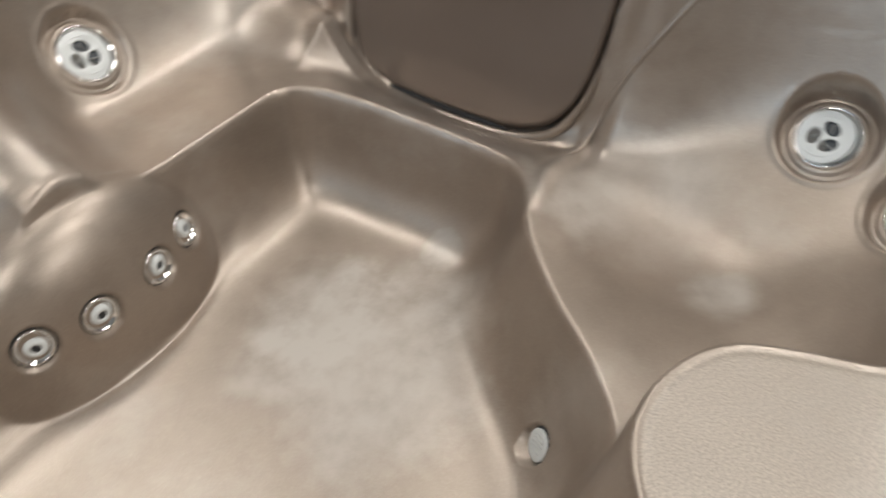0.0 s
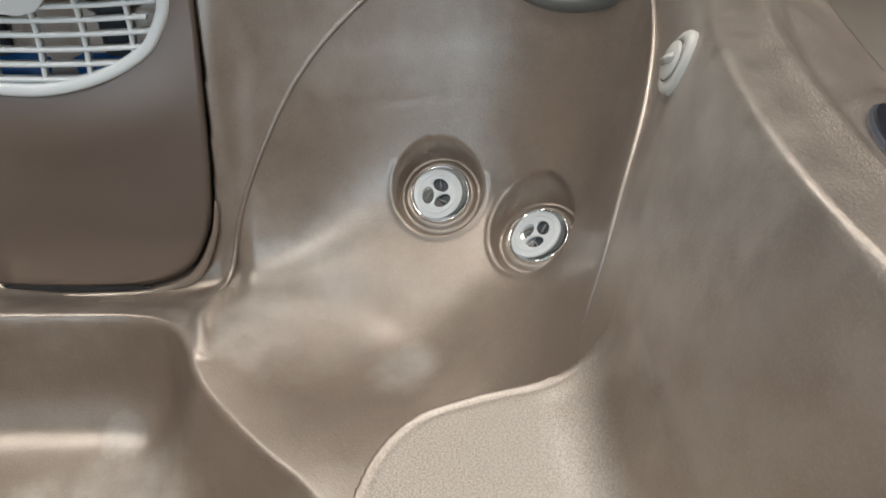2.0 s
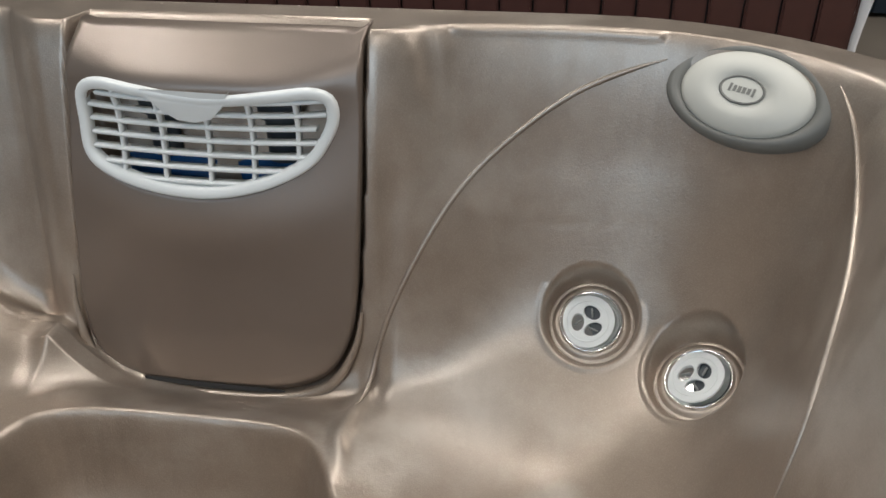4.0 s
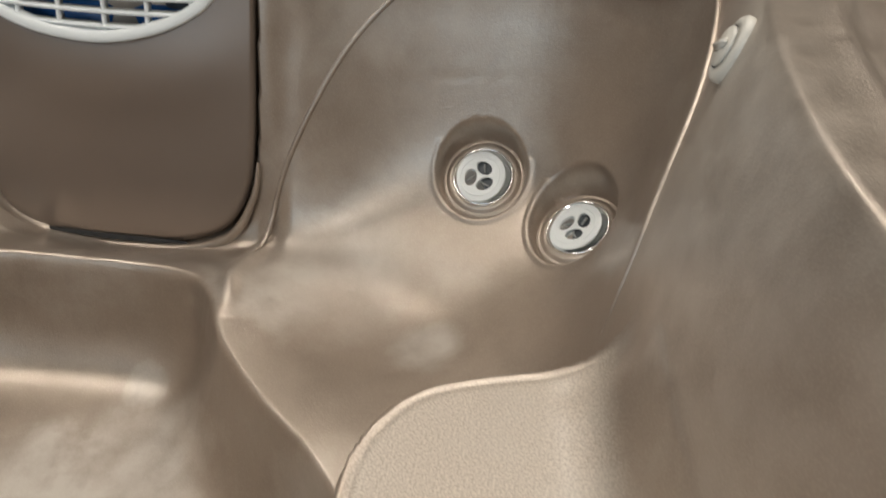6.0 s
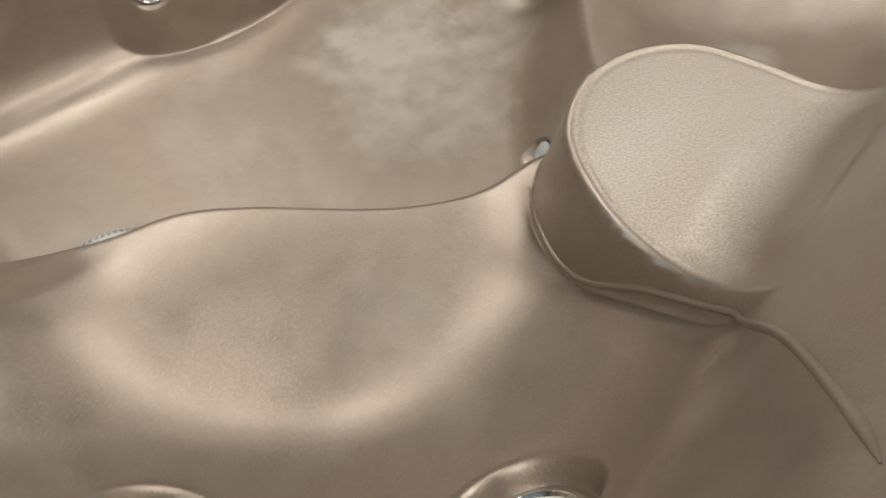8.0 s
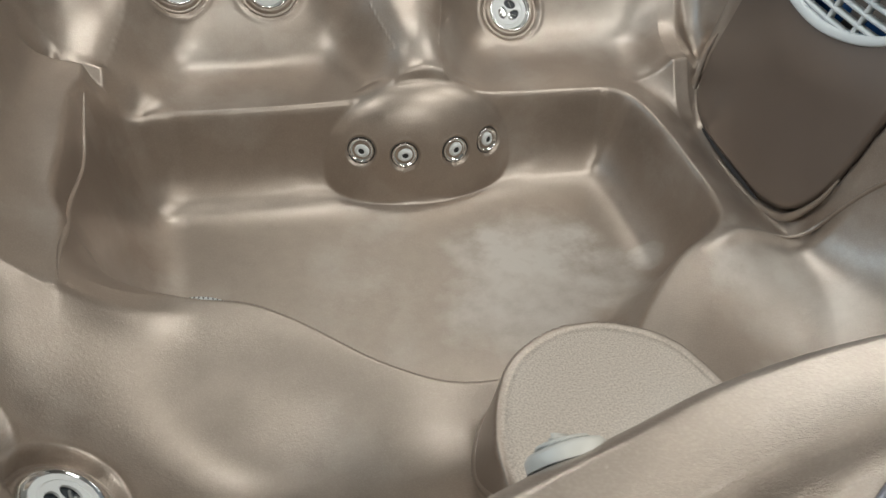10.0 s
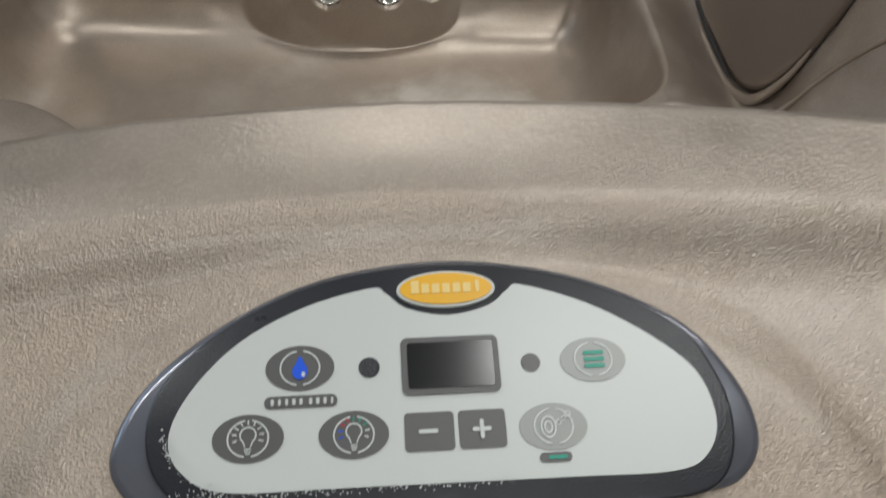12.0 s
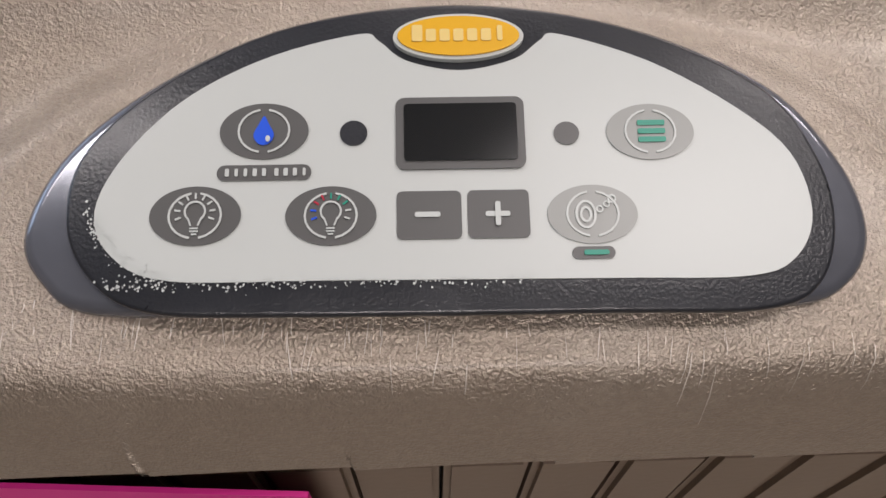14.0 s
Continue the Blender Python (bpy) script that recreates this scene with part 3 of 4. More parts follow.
def large_jet(m):
    jet = thing("massage_jet", m, "white three-hole massage jet with a chrome ring", "jet", "massage jets")
    part("flange", lathe([(0.0715, -0.003), (0.0700, 0.003), (0.0665, 0.0050), (0.0640, 0.0035), (0.0625, 0.0035), (0.0600, 0.0075), (0.0545, 0.0095), (0.0510, 0.0085), (0.0500, 0.0)]), ACRYLIC, jet, "tan moulded flange")
    part("ring", lathe([(0.0512, -0.002), (0.0510, 0.0105), (0.0496, 0.0125), (0.0478, 0.0120), (0.0462, 0.0098), (0.0430, 0.0080), (0.0360, 0.0066), (0, 0.0060)]), CHROME, jet, "polished chrome cup")
    holes = [ellipse(0.0158 * math.cos(radians(a)), 0.0158 * math.sin(radians(a)), 0.0156, 0.0112, 24, radians(a + 80)) for a in (75, 195, 315)]
    face = part("face", plate([ellipse(0, 0, 0.0425, 0.0425, 48)] + holes, 0.0045, 0.0009), WHITE, jet, "white plastic face", pose(-0.0048, -0.001, 0.0085, 3, -5, 0))
    part("collar", lathe([(0.0325, 0.0), (0.0329, 0.0014), (0.0340, 0.0016), (0.0350, 0.0)]), WHITE, face, "", pose(0, 0, 0.0042))
    # shallow disc, coloured dark to give the holes their depth
    part("nozzle", lathe([(0.034, 0.0), (0.026, -0.0012), (0, -0.0014)]), GREY_SLOT, face, "dark disc painted as the shaded hollow behind the face", pose(0, 0, -0.001))
    for a in (75, 195, 315):
        part("vane", box(0.015, 0.0030, 0.0035, 0.0006), PALE_KEY, face, "pale vane inside the hole", pose(0.016 * math.cos(radians(a)), 0.016 * math.sin(radians(a)), -0.001, 0, 0, a + 30))
    return jet


def small_jet(m):
    jet = thing("foot_jet", m, "small white foot jet in a chrome eyelet", "jet", "foot jets")
    part("ring", lathe([(0.0285, -0.004), (0.0280, 0.003), (0.0262, 0.0060), (0.0235, 0.0045), (0.0205, -0.001), (0.0150, -0.005), (0, -0.006)]), CHROME, jet, "polished chrome eyelet")
    # dark ring paints the shade of the gap between eyelet and socket
    part("shade_ring", lathe([(0.0335, -0.003), (0.0330, 0.0015), (0.0288, 0.0015), (0.0284, -0.003)]), DARK, jet, "dark ring painted as the shaded gap round the eyelet")
    part("nozzle", lathe([(0.0168, -0.004), (0.0165, 0.0025), (0.0140, 0.0055), (0.0095, 0.0068), (0.0070, 0.0055), (0.0068, 0.0)], 32, 1.0, 0.88), WHITE, jet, "white plastic nozzle", pose(0.0015, -0.001, 0, 4, -6, 0))
    # flat dark disc in the nozzle, its colour stands for the hole's shade
    part("hole", lathe([(0.0072, 0), (0, 0)], 20), DARK, jet, "", pose(0.0015, -0.001, 0.0046, 4, -6, 0))
    return jet


def drain_jet(m):
    jet = thing("drain_fitting", m, "small pale slotted drain fitting in the footwell", "drain")
    slots = [ellipse(0, 0, 0.0225, 0.0225, 36)] + [rounded(-w, y - 0.0016, w, y + 0.0016, 0.0015) for y, w in ((-0.012, 0.010), (-0.006, 0.014), (0.0, 0.015), (0.006, 0.014), (0.012, 0.010))]
    part("grate", plate(slots, 0.005, 0.001), WHITE, jet, "pale slotted grate", pose(0, 0, 0.003))
    part("cup", lathe([(0.0265, -0.002), (0.026, 0.003), (0.0232, 0.004), (0.0228, -0.006), (0, -0.007)]), GREY_SLOT, jet)
    return jet


first = {}
spin = 15
for kind, c, n in sockets:
    size = {"foot": "small", "drain": "drain"}.get(kind, "large")
    spin += 37
    m = facing(c, n, {"small": spin, "drain": 30, "large": 0}[size])
    if size in first:
        ob = copy_thing(first[size], m)
    else:
        first[size] = {"small": small_jet, "drain": drain_jet, "large": large_jet}[size](m)

# suction cover on the riser of the near seat
suction = thing("suction_cover", pose(-0.025, 0.318, 0.302, -90, 0, -8), "white domed suction cover with small slots", "suction cover")
part("cover", lathe([(0.078, 0), (0.078, 0.012), (0.070, 0.026), (0.045, 0.034), (0, 0.036)]), WHITE, suction)
for i in range(64):
    a = 2 * math.pi * i / 64
    part("slot", box(0.007, 0.0020, 0.0012, 0, 0), KEY, suction, "", Matrix.Rotation(a, 4, "Z") @ pose(0.0748, 0, 0.0185, 0, 60, 0), flat=True)


# ---- pillow ----
def pillow(m):
    ob = thing("headrest_pillow", m, "oval pale headrest pillow with a dark grey border", "pillow")
    part("border", lathe([(0.118, -0.012), (0.120, 0.004), (0.114, 0.014), (0.104, 0.018), (0.093, 0.012), (0.091, 0.0), (0, -0.002)], 64, 1, 0.58), GREY_RUBBER, ob, "dark grey rubber border")
    pad = part("pad", lathe([(0.0925, 0.006), (0.092, 0.015), (0.085, 0.021), (0.060, 0.027), (0.0315, 0.029), (0.030, 0.026), (0, 0.026)], 64, 1, 0.62), PILLOW, ob, "pale padded cushion")
    part("badge", lathe([(0.032, 0.0255), (0.032, 0.0300), (0.0295, 0.0306), (0.0285, 0.0290), (0, 0.0290)], 48, 1, 0.60), GREY_RUBBER, pad, "grey oval badge")
    part("badge_face", lathe([(0.0282, 0.0293), (0, 0.0299)], 48, 1, 0.58), PILLOW, pad)
    for i, w in enumerate((0.004, 0.006, 0.006, 0.006, 0.005, 0.004)):
        part("bar", box(w * 0.8, 0.011 if i in (0, 5) else 0.008, 0.0006, 0, 0.0298, -0.0165 + i * 0.0066, 0), GREY_RUBBER, pad, flat=True)
    return ob


pn = Vector((-0.66, 0.46, 0.60)).normalized()
pm = Vector((0.62, 0.785, 0.0)).normalized()
pm = (pm - pn * pm.dot(pn)).normalized()
pz = Vector((1.205, -0.184, 0.83))
pillow(Matrix.Translation(pz + pn * 0.006) @ Matrix((pm, pn.cross(pm), pn)).transposed().to_4x4())


# ---- diverter knobs ----
def knob(m):
    ob = thing("air_knob", m, "ivory plastic air control knob on an oval plate", "knob", "air control knobs")
    part("plate", lathe([(0.034, -0.004), (0.034, 0.004), (0.031, 0.0075), (0.0225, 0.009), (0.0215, 0.006), (0, 0.006)], 48, 0.84, 1), IVORY, ob, "ivory oval plate")
    dial = part("dial", lathe([(0.0205, 0.0), (0.0205, 0.011), (0.019, 0.0125), (0, 0.013)], 40, 1, 0.98), IVORY, ob, "round ivory dial")
    part("grip", box(0.030, 0.0085, 0.008, 0.003, 0.010), IVORY, dial, "", pose(0, 0, 0, 0, 0, 35))
    # flat dark ring laid over the moat as its painted shade
    part("gap", lathe([(0.0216, 0.0098), (0.0206, 0.0098)], 40), DARK, ob, "dark ring painted as shade over the gap round the dial")
    return ob


k1 = knob(facing(Vector((0.804, -0.266, 0.85)), Vector((0.05, 0.93, 0.34)).normalized(), 0))
copy_thing(k1, facing(Vector((0.287, -0.317, 0.860)), Vector((-0.05, 0.93, 0.34)).normalized(), 12))


# ---- filter bay ----
def bay_x(z):
    return 1.225 - (0.902 - z) / 5.3


def filter_cover():
    ob = thing("filter_cover", Matrix.Identity(4), "tan acrylic filter cover, toned darker for shade, with a white skimmer grille", "filter cover")
    n = 96
    outer = spline([(0.357, 0.885), (0.360, 0.70), (0.371, 0.50), (0.386, 0.41), (0.425, 0.345), (0.50, 0.312), (0.60, 0.303), (0.71, 0.301), (0.795, 0.312), (0.842, 0.355), (0.858, 0.425),
                    (0.855, 0.50), (0.838, 0.70), (0.815, 0.885), (0.79, 0.893), (0.58, 0.893), (0.37, 0.893)], 6)
    hole = spline([(0.394, 0.780), (0.408, 0.745), (0.44, 0.705), (0.516, 0.668), (0.615, 0.650), (0.725, 0.662), (0.797, 0.697), (0.806, 0.760), (0.80, 0.806), (0.765, 0.822),
                   (0.70, 0.815), (0.595, 0.803), (0.488, 0.814), (0.43, 0.820), (0.40, 0.810)], 6)

    def resample(loop, count, start):
        P = [Vector(p) for p in loop]
        k = min(range(len(P)), key=lambda i: (P[i] - Vector(start)).length)
        P = P[k:] + P[:k]
        if sum(a.x * b.y - b.x * a.y for a, b in zip(P, P[1:] + P[:1])) < 0:
            P = [P[0]] + P[:0:-1]
        P.append(P[0])
        L = [0]
        for a, b in zip(P, P[1:]):
            L.append(L[-1] + (b - a).length)
        out, j = [], 0
        for i in range(count):
            s = L[-1] * i / count
            while L[j + 1] < s:
                j += 1
            out.append(P[j].lerp(P[j + 1], (s - L[j]) / max(L[j + 1] - L[j], 1e-9)))
        return out

    def place(y, z, back=0.0):
        # hood over the grille, a shallow scoop under it, a rounded top
        x = bay_x(z) - 0.012
        g = math.exp(-((y - 0.60) / 0.22) ** 4)
        brow = 0.828 + 0.9 * max(0.0, abs(y - 0.60) - 0.07) ** 2
        x -= 0.026 * g * math.exp(-(max(brow - z, 0.0) / 0.05) ** 2)
        x += 0.0072 * math.log1p(math.exp((z - brow) / 0.008))
        x -= 0.010 * g * math.exp(-((z - 0.60 - 0.6 * (y - 0.6) ** 2) / 0.07) ** 2)
        return (x + back, y, z)

    a, b = resample(hole, n, (0.394, 0.78)), resample(outer, n, (0.352, 0.75))
    bm = bmesh.new()
    rings, steps = [], 26
    rings.append([bm.verts.new(place(p.x, p.y, 0.012)) for p in a])
    for k in range(steps + 1):
        t = k / steps
        rings.append([bm.verts.new(place(*p.lerp(q, t), 0.004 * max(0, (t - 0.95) / 0.05) ** 2)) for p, q in zip(a, b)])
    rings.append([bm.verts.new(place(q.x, q.y, 0.022)) for q in b])
    for r0, r1 in zip(rings, rings[1:]):
        for i in range(n):
            bm.faces.new((r0[i], r0[(i + 1) % n], r1[(i + 1) % n], r1[i]))
    bmesh.ops.recalc_face_normals(bm, faces=bm.faces)
    part("panel", bm, COVER, ob, "tan acrylic panel, toned darker for shade")

    # dark strip just proud of the panel, painted shade of the notch below
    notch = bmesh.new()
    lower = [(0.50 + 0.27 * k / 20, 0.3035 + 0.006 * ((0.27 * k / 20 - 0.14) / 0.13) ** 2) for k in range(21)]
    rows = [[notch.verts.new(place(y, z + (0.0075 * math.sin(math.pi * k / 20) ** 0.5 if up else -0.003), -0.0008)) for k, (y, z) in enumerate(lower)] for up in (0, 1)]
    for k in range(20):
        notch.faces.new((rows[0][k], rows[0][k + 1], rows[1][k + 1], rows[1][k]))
    part("gap_shade", notch, DARK, ob, "dark strip painted as the shaded gap along the lower edge")

    # grille: a curved white frame with slats and mullions
    def grow(loop, d):
        c = Vector((sum(p.x for p in loop) / len(loop), sum(p.y for p in loop) / len(loop)))
        out = []
        for i, p in enumerate(loop):
            tgt = (loop[(i + 1) % len(loop)] - loop[i - 1]).normalized()
            out.append(p + Vector((tgt.y, -tgt.x)) * d)
        return out

    grille = bmesh.new()
    prof = [(-0.012, 0.010), (-0.012, -0.004), (-0.008, -0.0075), (0.001, -0.0085), (0.0045, -0.006), (0.0060, 0.0)]
    loops = [[grille.verts.new(place(q.x, q.y, h)) for q in grow(a, d)] for d, h in prof]
    for r0, r1 in zip(loops, loops[1:]):
        for i in range(n):
            grille.faces.new((r0[i], r0[(i + 1) % n], r1[(i + 1) % n], r1[i]))
    bmesh.ops.recalc_face_normals(grille, faces=grille.faces)
    g = part("grille", grille, WHITE, ob, "white plastic skimmer grille")
    inner = [(p.x, p.y) for p in grow(a, -0.008)]

    def spans(fixed, axis):
        hits = []
        for (ay, az), (by, bz) in zip(inner, inner[1:] + inner[:1]):
            u, v = ((ay, by), (az, bz)) if axis == "y" else ((az, bz), (ay, by))
            if (u[0] > fixed) != (u[1] > fixed):
                t = (fixed - u[0]) / (u[1] - u[0])
                hits.append(v[0] + t * (v[1] - v[0]))
        return (min(hits), max(hits)) if len(hits) > 1 else None

    for i in range(7):
        z0 = 0.668 + i * 0.0215
        pts = []
        for k in range(25):
            y = 0.39 + 0.42 * k / 24
            z = z0 + 0.18 * (y - 0.61) ** 2
            sp = spans(y, "y")
            if sp and sp[0] < z < sp[1]:
                pts.append((y, z))
        if len(pts) > 2:
            bm = bmesh.new()
            rows = [[bm.verts.new(place(y, z + dz, db)) for y, z in pts] for dz, db in ((0.0024, -0.003), (0.0028, 0.012), (-0.0028, 0.012), (-0.0024, -0.003))]
            for r0, r1 in zip(rows, rows[1:] + rows[:1]):
                for k in range(len(pts) - 1):
                    bm.faces.new((r0[k], r0[k + 1], r1[k + 1], r1[k]))
            bmesh.ops.recalc_face_normals(bm, faces=bm.faces)
            part("slat", bm, WHITE, g)
    for y0 in (0.455, 0.528, 0.60, 0.676, 0.745):
        sp = spans(y0, "y")
        zs = [sp[0] + (sp[1] - sp[0]) * k / 8 for k in range(9)]
        bm = bmesh.new()
        rows = [[bm.verts.new(place(y0 + dy + 0.10 * (y0 - 0.61) * (z - 0.74), z, db)) for z in zs] for dy, db in ((0.0025, -0.001), (0.0025, 0.014), (-0.0025, 0.014), (-0.0025, -0.001))]
        for r0, r1 in zip(rows, rows[1:] + rows[:1]):
            for k in range(len(zs) - 1):
                bm.faces.new((r0[k], r0[k + 1], r1[k + 1], r1[k]))
        bmesh.ops.recalc_face_normals(bm, faces=bm.faces)
        part("mullion", bm, WHITE, g)
    tab = bmesh.new()
    rows = []
    for back in (-0.0085, 0.006):
        rows.append([tab.verts.new(place(y, z, back)) for y, z in [(0.55, 0.816), (0.566, 0.790), (0.585, 0.772), (0.612, 0.765), (0.64, 0.768), (0.662, 0.782), (0.676, 0.80), (0.69, 0.818)]])
    for k in range(7):
        tab.faces.new((rows[0][k], rows[0][k + 1], rows[1][k + 1], rows[1][k]))
    tab.faces.new(rows[0])
    tab.faces.new(rows[1][::-1])
    bmesh.ops.recalc_face_normals(tab, faces=tab.faces)
    part("finger_tab", tab, WHITE, g, "white finger tab", flat=True)
    return ob


filter_cover()

# rounded lip of the shell round the foot of the cover
LIP = spline([(0.362, 0.47), (0.374, 0.405), (0.416, 0.333), (0.495, 0.299), (0.60, 0.290), (0.71, 0.288), (0.800, 0.299), (0.853, 0.347), (0.871, 0.425), (0.869, 0.49)], 6, closed=False)
lip_line = [(bay_x(z) - 0.012, y, z) for y, z in LIP]
part("bay_lip", tube(lip_line, [0.009 * min(1, 0.2 + i / 14, 0.2 + (len(LIP) - 1 - i) / 14) for i in range(len(LIP))], 12), ACRYLIC, shell, "rounded lip round the filter bay")
for fy in (0.50, 0.70):
    cart = thing("filter_cartridge", pose(1.235, fy, 0.60), "blue-capped filter cartridge behind the grille", "filter", "filter cartridges")
    part("cap", lathe([(0.026, 0.0), (0.026, 0.075), (0.020, 0.082), (0, 0.083)], 24, 0.8, 3.2), WATER_BLUE, cart, "blue plastic cap")
    part("neck", lathe([(0.013, 0.08), (0.013, 0.150), (0.018, 0.155), (0.018, 0.175), (0, 0.18)], 20, 1, 2.0), GREY_SLOT, cart, "grey neck")

# ---- control panel ----
MM = 0.001


def mm(pts):
    return [(x * MM, y * MM) for x, y in pts]


def control_panel():
    n = Vector((0.0123, -0.2718, 0.9623)).normalized()
    u = Vector((0.9987, 0.0514, 0.0018))
    u = (u - n * u.dot(n)).normalized()
    m = Matrix.Translation(Vector((0.5562, -0.4158, 0.8749)) - n * 0.0138) @ Matrix((u, n.cross(u), n)).transposed().to_4x4()
    ob = thing("control_panel", m, "pale control panel with grey keys in a black bezel", "control panel")
    outer = spline([(-112, -20), (-107, -33), (-92, -41), (-40, -41), (40, -41), (99, -42), (117, -37), (123.5, -23), (118, -3), (100, 20), (60, 39.5), (11, 47.5), (-38, 41.5), (-76, 24), (-102, 2)], 6)
    part("housing", plate([mm(outer)], 0.010, 0.004), SLATE, ob, "blue-grey moulded housing")
    black = spline([(-101, -18), (-94, -34), (-78, -44), (-40, -46), (50, -46.5), (92, -46.5), (108, -40), (114.5, -23), (112, -3), (98, 19), (59.5, 38.7), (11, 46.8), (-38, 40.8), (-75, 23.2), (-97, 2)], 6)
    bezel = part("bezel", plate([mm(black)], 0.0035, 0.0014), BLACK, ob, "black textured bezel", pose(0, 0, 0.0095))
    white = spline([(-94, -17), (-88, -30), (-72, -37), (-30, -37.6), (50, -38.4), (89, -38.5), (103, -33), (109, -20), (105, -2), (90, 13), (66, 28), (40, 37.2), (34, 35), (26, 29), (10, 25.6), (-6, 29), (-14, 35.5), (-20, 38), (-46, 31), (-70, 18), (-87, 0)], 5)
    label = part("label", plate([mm(white)], 0.0006), LABEL, bezel, "pale printed overlay with worn edge", pose(0, 0, 0.0035), flat=True)
    top = 0.0138

    def flat(name, loops, mat, h=0.0, parent=ob, t=0.0003, text=""):
        return part(name, plate([mm(l) for l in loops], t), mat, parent, text, pose(0, 0, top + h), flat=True)

    badge = flat("badge_rim", [ellipse(9.7, 36, 19.5, 7.6, 48)], LABEL, -0.001, ob, 0.0022, "white badge rim")
    flat("badge", [ellipse(9.7, 36, 18.2, 6.5, 48)], YELLOW, 0.0013, ob, 0.0006, "yellow oval badge")
    for i, (w, h) in enumerate(((3.2, 5.4), (3.0, 4.0), (3.0, 4.0), (3.0, 4.0), (3.0, 4.0), (3.0, 4.0), (1.6, 5.0))):
        x = -2.6 + i * 4.1
        flat("badge_bar", [rounded(x - w / 2, 34.0, x + w / 2, 34.0 + h, 0.5, 2)], PALE_YELLOW, 0.0020, ob)

    def key(name, x, y, mat=KEY):
        k = flat(name, [ellipse(x, y, 12.8, 8.7, 40)], mat)
        for a0 in (100, 280):
            arc = [(x + 7.6 * math.cos(radians(a0 + i * 16)), y + 6.9 * math.sin(radians(a0 + i * 16))) for i in range(11)]
            inner = [(x + 7.0 * math.cos(radians(a0 + i * 16)), y + 6.3 * math.sin(radians(a0 + i * 16))) for i in range(10, -1, -1)]
            flat("arc", [arc + inner], LABEL, 0.0004)
        return k

    def bulb(x, y, mats):
        turn = [radians(-52 + i * 284 / 24) for i in range(25)]
        outline = [(x + 3.1 * math.cos(a), y + 1.2 + 3.1 * math.sin(a)) for a in turn] + [(x - 1.25, y - 3.0), (x - 0.75, y - 3.0)]
        inside = [(x + 2.55 * math.cos(a), y + 1.2 + 2.55 * math.sin(a)) for a in turn]
        flat("bulb", [[(x + 0.75, y - 3.0), (x + 1.25, y - 3.0)] + outline + inside[::-1]], LABEL, 0.0005)
        for k, half in enumerate((1.25, 1.25, 0.8)):
            flat("bulb_base", [rounded(x - half, y - 4.0 - 0.85 * k, x + half, y - 3.55 - 0.85 * k, 0.2, 2)], LABEL, 0.0005)
        for i, mat in enumerate(mats):
            a = radians(-20 + i * 220 / (len(mats) - 1))
            c, sn = math.cos(a), math.sin(a)
            r0, r1, w = 4.1, 5.8, 0.26
            flat("ray", [[(x + r0 * c - w * sn, y + 0.8 + r0 * sn + w * c), (x + r1 * c - w * sn, y + 0.8 + r1 * sn + w * c), (x + r1 * c + w * sn, y + 0.8 + r1 * sn - w * c), (x + r0 * c + w * sn, y + 0.8 + r0 * sn - w * c)]], mat, 0.0005)

    key("purifier_key", -47.2, 6.8)
    flat("drop", [spline([(-47.2, 11.2), (-45.6, 8.4), (-44.3, 5.6), (-45.2, 3.2), (-47.2, 2.3), (-49.2, 3.2), (-50.1, 5.6), (-48.8, 8.4)], 4)], BLUE, 0.0006, ob, 0.0003, "blue drop mark")
    flat("drop_glint", [ellipse(-45.9, 4.1, 0.7, 0.95, 16)], LABEL, 0.0010)
    key("light_key", -65.6, -18.5)
    bulb(-65.6, -18.5, [LABEL] * 9)
    key("colour_light_key", -27.6, -19.1)
    bulb(-27.6, -19.1, [LABEL, LABEL, GREEN, GREEN, GREEN, RED, RED, BLUE, BLUE])
    # menu and jet keys are paler: lamp glare put into their colour
    key("menu_key", 64.7, 4.9, PALE_KEY)
    for dy in (-2.6, 0, 2.6):
        flat("menu_bar", [rounded(61.0, 4.9 + dy - 0.8, 69.0, 4.9 + dy + 0.8, 0.4, 2)], GREEN, 0.0005)
    key("jet_key", 46.2, -19.9, PALE_KEY)
    for r in (4.2, 2.4):
        flat("jet_mark", [ellipse(44.2, -20.1, r * 0.72, r, 28), ellipse(44.2, -20.1, r * 0.72 - 0.7, r - 0.7, 28)], LABEL, 0.0005)
    for x, y, r in ((48.2, -18.6, 1.1), (50.2, -17.2, 1.0), (51.8, -15.6, 1.3)):
        flat("bubble", [ellipse(x, y, r, r, 16), ellipse(x, y, r * 0.6, r * 0.6, 16)], LABEL, 0.0005)
    flat("jet_lamp", [rounded(39.8, -33.0, 51.8, -29.4, 1.7, 4)], KEY)
    flat("lamp_bar", [rounded(43.0, -31.9, 50.0, -30.5, 0.5, 2)], GREEN, 0.0005)
    flat("name_plate", [rounded(-60.2, -8.3, -33.4, -3.6, 2.2, 4)], KEY)
    for i, w in enumerate((1.7, 1.4, 1.5, 1.8, 1.7, 1.7, 1.8, 1.7, 1.2)):
        x = -57.2 + i * 2.62 + (0.9 if i > 4 else 0)
        flat("letter_bar", [rounded(x - w / 3, -7.1, x + w / 3, -4.8, 0.2, 1)], LABEL, 0.0005)
    frame_part = flat("display_frame", [rounded(-9.2, -5.8, 28.2, 16.5, 2.6, 4)], KEY, 0.0, ob, 0.0007, "grey display frame")
    flat("display", [rounded(-6.8, -3.4, 25.9, 14.3, 1.0, 3)], SCREEN, 0.0009, ob, 0.0003, "blank dark display")
    flat("sensor_window", [ellipse(-21.4, 5.8, 4.0, 3.9, 28)], BLACK)
    flat("sensor_window", [ellipse(40.3, 4.8, 3.7, 3.6, 28)], KEY)
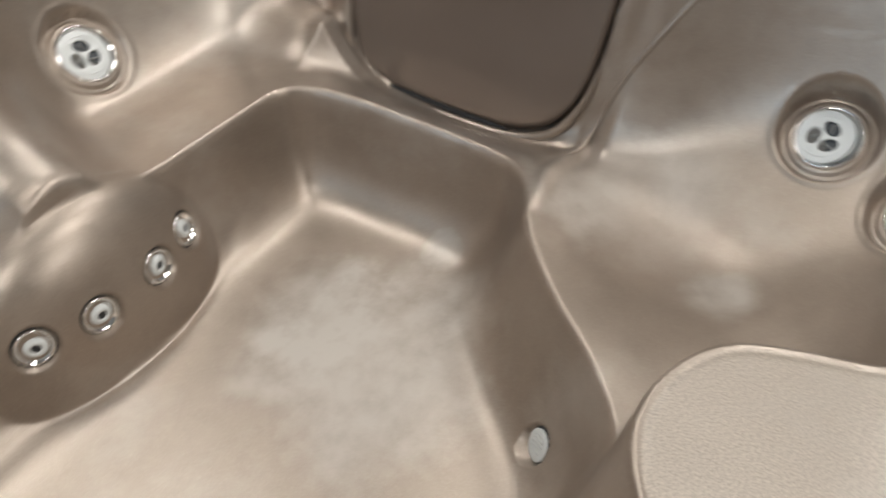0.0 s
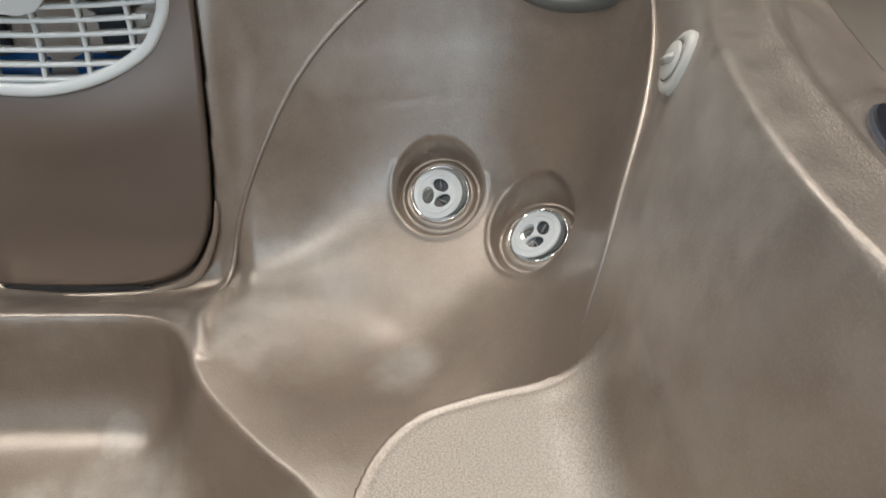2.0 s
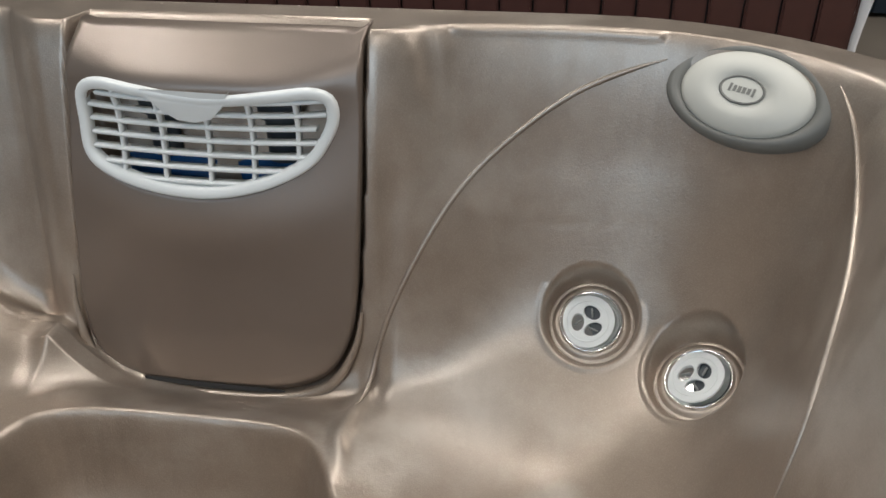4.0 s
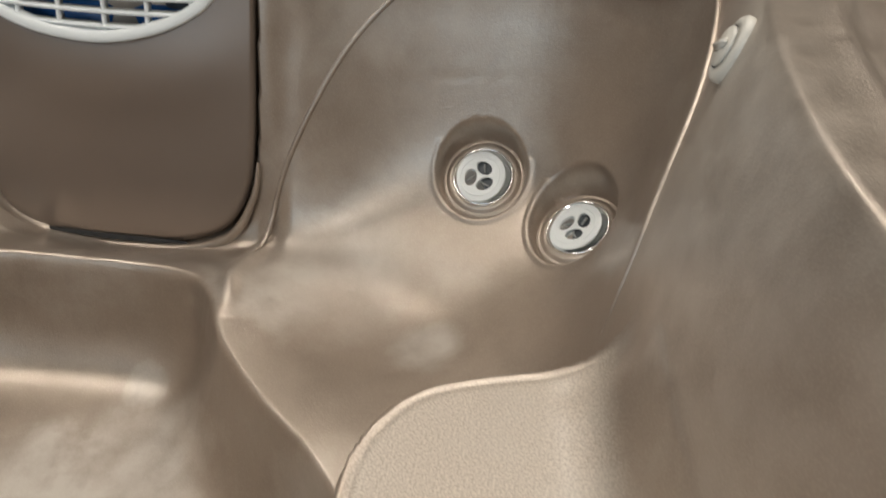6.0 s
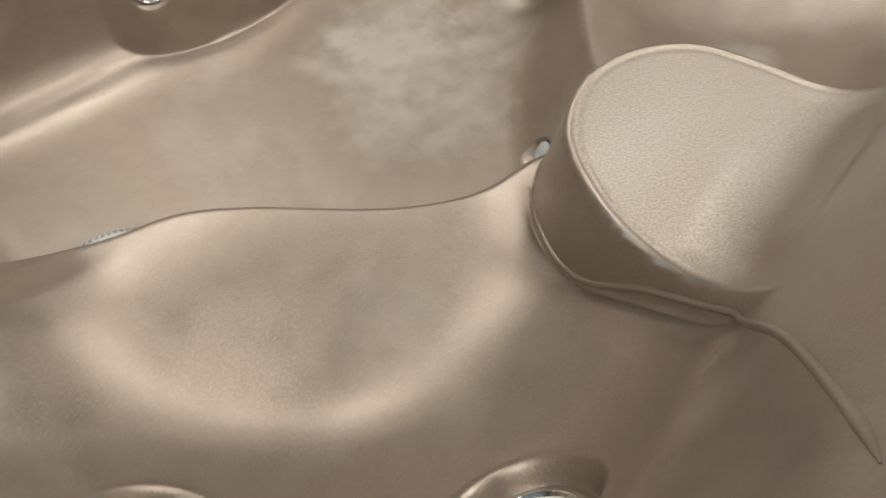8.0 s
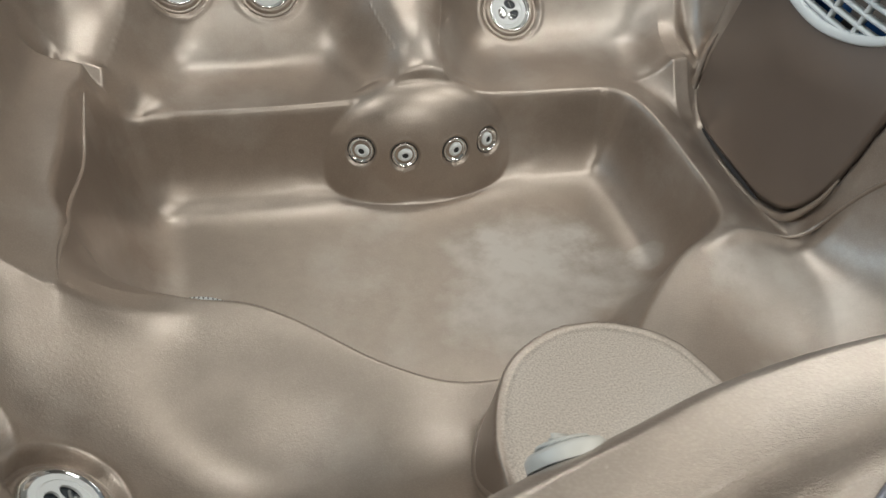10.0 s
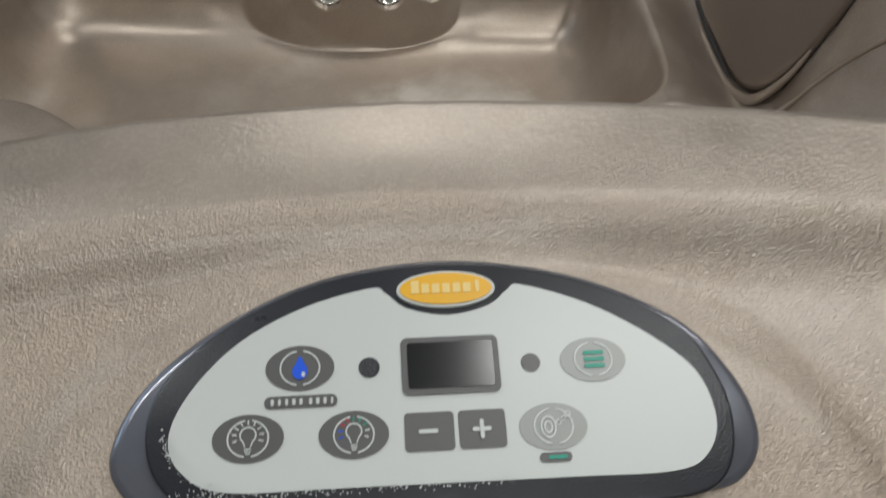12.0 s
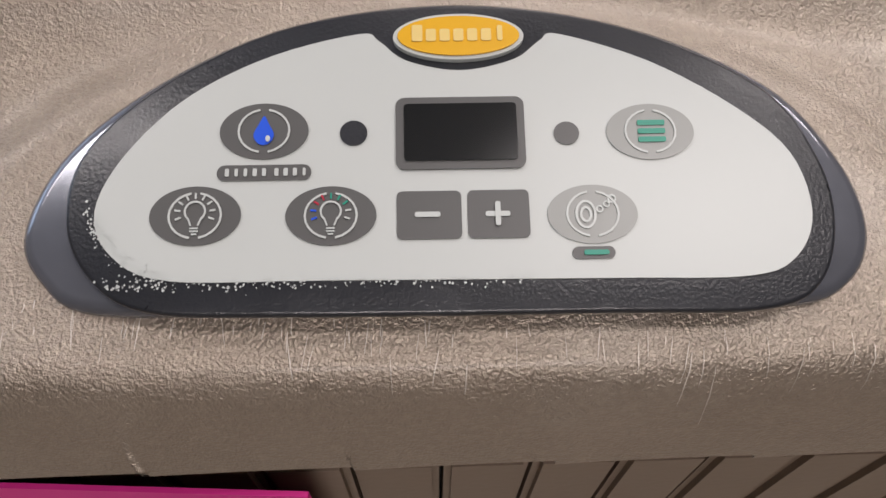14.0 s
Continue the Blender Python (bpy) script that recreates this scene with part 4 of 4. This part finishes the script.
    minus = flat("minus_key", [rounded(-9.1, -26.5, 9.2, -12.3, 1.6, 4)], KEY)
    plus = flat("plus_key", [rounded(10.9, -26.5, 28.4, -12.3, 1.6, 4)], KEY)
    flat("minus_sign", [rounded(-4.0, -20.1, 3.2, -18.6, 0.6, 3)], LABEL, 0.0005)
    flat("plus_sign", [rounded(15.9, -20.2, 22.9, -18.7, 0.6, 3)], LABEL, 0.0005)
    flat("plus_sign", [rounded(18.65, -23.0, 20.15, -15.9, 0.6, 3)], LABEL, 0.0009)
    # worn flecks along the lower edge of the overlay
    fleck = bmesh.new()
    rng = random.Random(4)
    for i in range(420):
        if rng.random() < 0.55:
            x, y = rng.uniform(-92, 30), -38.2 + rng.gauss(0, 1.1)
        else:
            t = rng.random()
            x, y = -94.5 + 22 * t ** 2 + rng.gauss(0, 1.3), -16 - 22 * t + rng.gauss(0, 1.3)
        r = rng.uniform(0.12, 0.5)
        fleck.faces.new([fleck.verts.new(((x + r * math.cos(a) * rng.uniform(0.5, 1.4)) * MM, (y + r * math.sin(a)) * MM, top + 0.0002)) for a in (0.2, 1.7, 3.3, 4.9)])
    tagged(part("worn_flecks", fleck, LABEL, ob, "chipped white flecks along the edge", flat=True), kind="stuff")


control_panel()

# fine scratches on the outer roll of the rim
rng = random.Random(7)
scr = bmesh.new()
for i in range(120):
    x = rng.uniform(0.36, 0.80)
    y0 = -0.458 - abs(rng.gauss(0, 0.005))
    n = rng.randint(3, 9)
    w = rng.uniform(0.00008, 0.00019)
    lean = rng.gauss(0, 0.00012)
    prev = None
    for k in range(n):
        yy = y0 - 0.0012 * k
        xx = x + lean * k + rng.gauss(0, 0.00006)
        zz = surface(xx, yy) + 0.0007
        ww = w * (0.3 + 0.7 * math.sin(math.pi * (k + 0.5) / n))
        row = [scr.verts.new((xx - ww, yy, zz)), scr.verts.new((xx + ww, yy, zz))]
        if prev:
            scr.faces.new((prev[0], prev[1], row[1], row[0]))
        prev = row
tagged(part("scratches", scr, SCRATCH, tub, "fine whitish scratches on the rim", flat=True), kind="stuff")

# pink sheet on the cladding
sheet = thing("pink_sheet", pose(0.366, -0.4895, 0.558), "bright pink sheet stuck on the cladding", "sign")
part("sheet", box(0.30, 0.002, 0.215, 0, 0), PINK, sheet, flat=True)

# ---- showroom ----
fl = part("floor", box(9, 9, 0.1, z0=-0.1, cx=1.6, cy=0.5), CONCRETE, flat=True)
tagged(fl, "worn beige concrete showroom floor", "floor", kind="structure")
# ceiling and walls are unseen, added and toned down to limit bounced light
cl = part("ceiling", box(9, 9, 0.1, z0=3.05, cx=1.6, cy=0.5), PLASTER, flat=True)
tagged(cl, "pale ceiling, unseen, added to close the room", "ceiling", kind="structure")
for wn, w, d, cx, cy in (("wall_east", 0.15, 9, 6.02, 0.5), ("wall_north", 8.7, 0.15, 1.6, 4.9), ("wall_south", 8.7, 0.15, 1.6, -3.9)):
    wl = part(wn, box(w, d, 3.05, z0=0, cx=cx, cy=cy), ADDED_WALL, flat=True)
    tagged(wl, "plain taupe wall, unseen, added to close the room", "wall", kind="structure")
# west wall with the daylight opening
wl = part("wall_west", plate([[(-4.0, 0), (5.0, 0), (5.0, 3.05), (-4.0, 3.05)], [(0.2, 0.8), (3.0, 0.8), (3.0, 2.7), (0.2, 2.7)]], 0.15), ADDED_WALL, flat=True)
wl.matrix_world = Matrix(((0, 0, 1, -2.85), (1, 0, 0, 0), (0, 1, 0, 0), (0, 0, 0, 1)))
tagged(wl, "taupe wall, unseen, added with a wide window opening", "wall", kind="structure")


def other_tub(name, x0, x1, y0, y1, mat, label):
    ob = thing(name, pose(0, 0, 0), label, "hot tub")
    lid = rounded(x0 - 0.03, y0 - 0.03, x1 + 0.03, y1 + 0.03, 0.08)
    part("rim", plate([lid], 0.07, 0.02), ACRYLIC, ob, "tan acrylic rim", pose(0, 0, 0.83))
    part("body", box(x1 - x0 - 0.04, y1 - y0 - 0.04, 0.80, 0, 0.03, (x0 + x1) / 2, (y0 + y1) / 2), DARK, ob, "dark inner body", flat=True)
    w = 0.088
    bm = box(0.02, w * 0.94, 0.80, 0.005, 0.03)
    me = bpy.data.meshes.new("cladding_board")
    bm.to_mesh(me)
    bm.free()
    me.materials.append(mat)
    for i in range(int((y1 - y0) / w)):
        o = new("cladding_board", me)
        o.parent = ob
        o.matrix_local = Matrix.Translation((x0, y0 + (i + 0.5) * w, 0))
    for i in range(int((x1 - x0) / w)):
        o = new("cladding_board", me)
        o.parent = ob
        o.matrix_local = Matrix.Translation((x0 + (i + 0.5) * w, y0, 0)) @ Matrix.Rotation(math.pi / 2, 4, "Z")
    return ob


other_tub("display_tub", 2.25, 4.1, -0.61, 1.5, MAHOGANY, "second hot tub with dark mahogany cladding boards")
other_tub("display_tub", 4.85, 5.8, -2.9, -1.35, NAVY, "far hot tub with dark navy cladding")
film = thing("plastic_film", pose(2.25, -0.64, 0.0), "loose white plastic film hanging at the tub corner", "plastic film")
fb = bmesh.new()
rows = []
for k in range(12):
    z = 0.30 + 0.05 * k
    rows.append([fb.verts.new((0.02 * math.sin(i * 1.3 + k * 0.4), -0.004 + 0.007 * i - 0.006 * math.sin(k * 0.8), z)) for i in range(6)])
for r0, r1 in zip(rows, rows[1:]):
    for i in range(5):
        fb.faces.new((r0[i], r0[i + 1], r1[i + 1], r1[i]))
fo = part("sheet", fb, FILM, film)
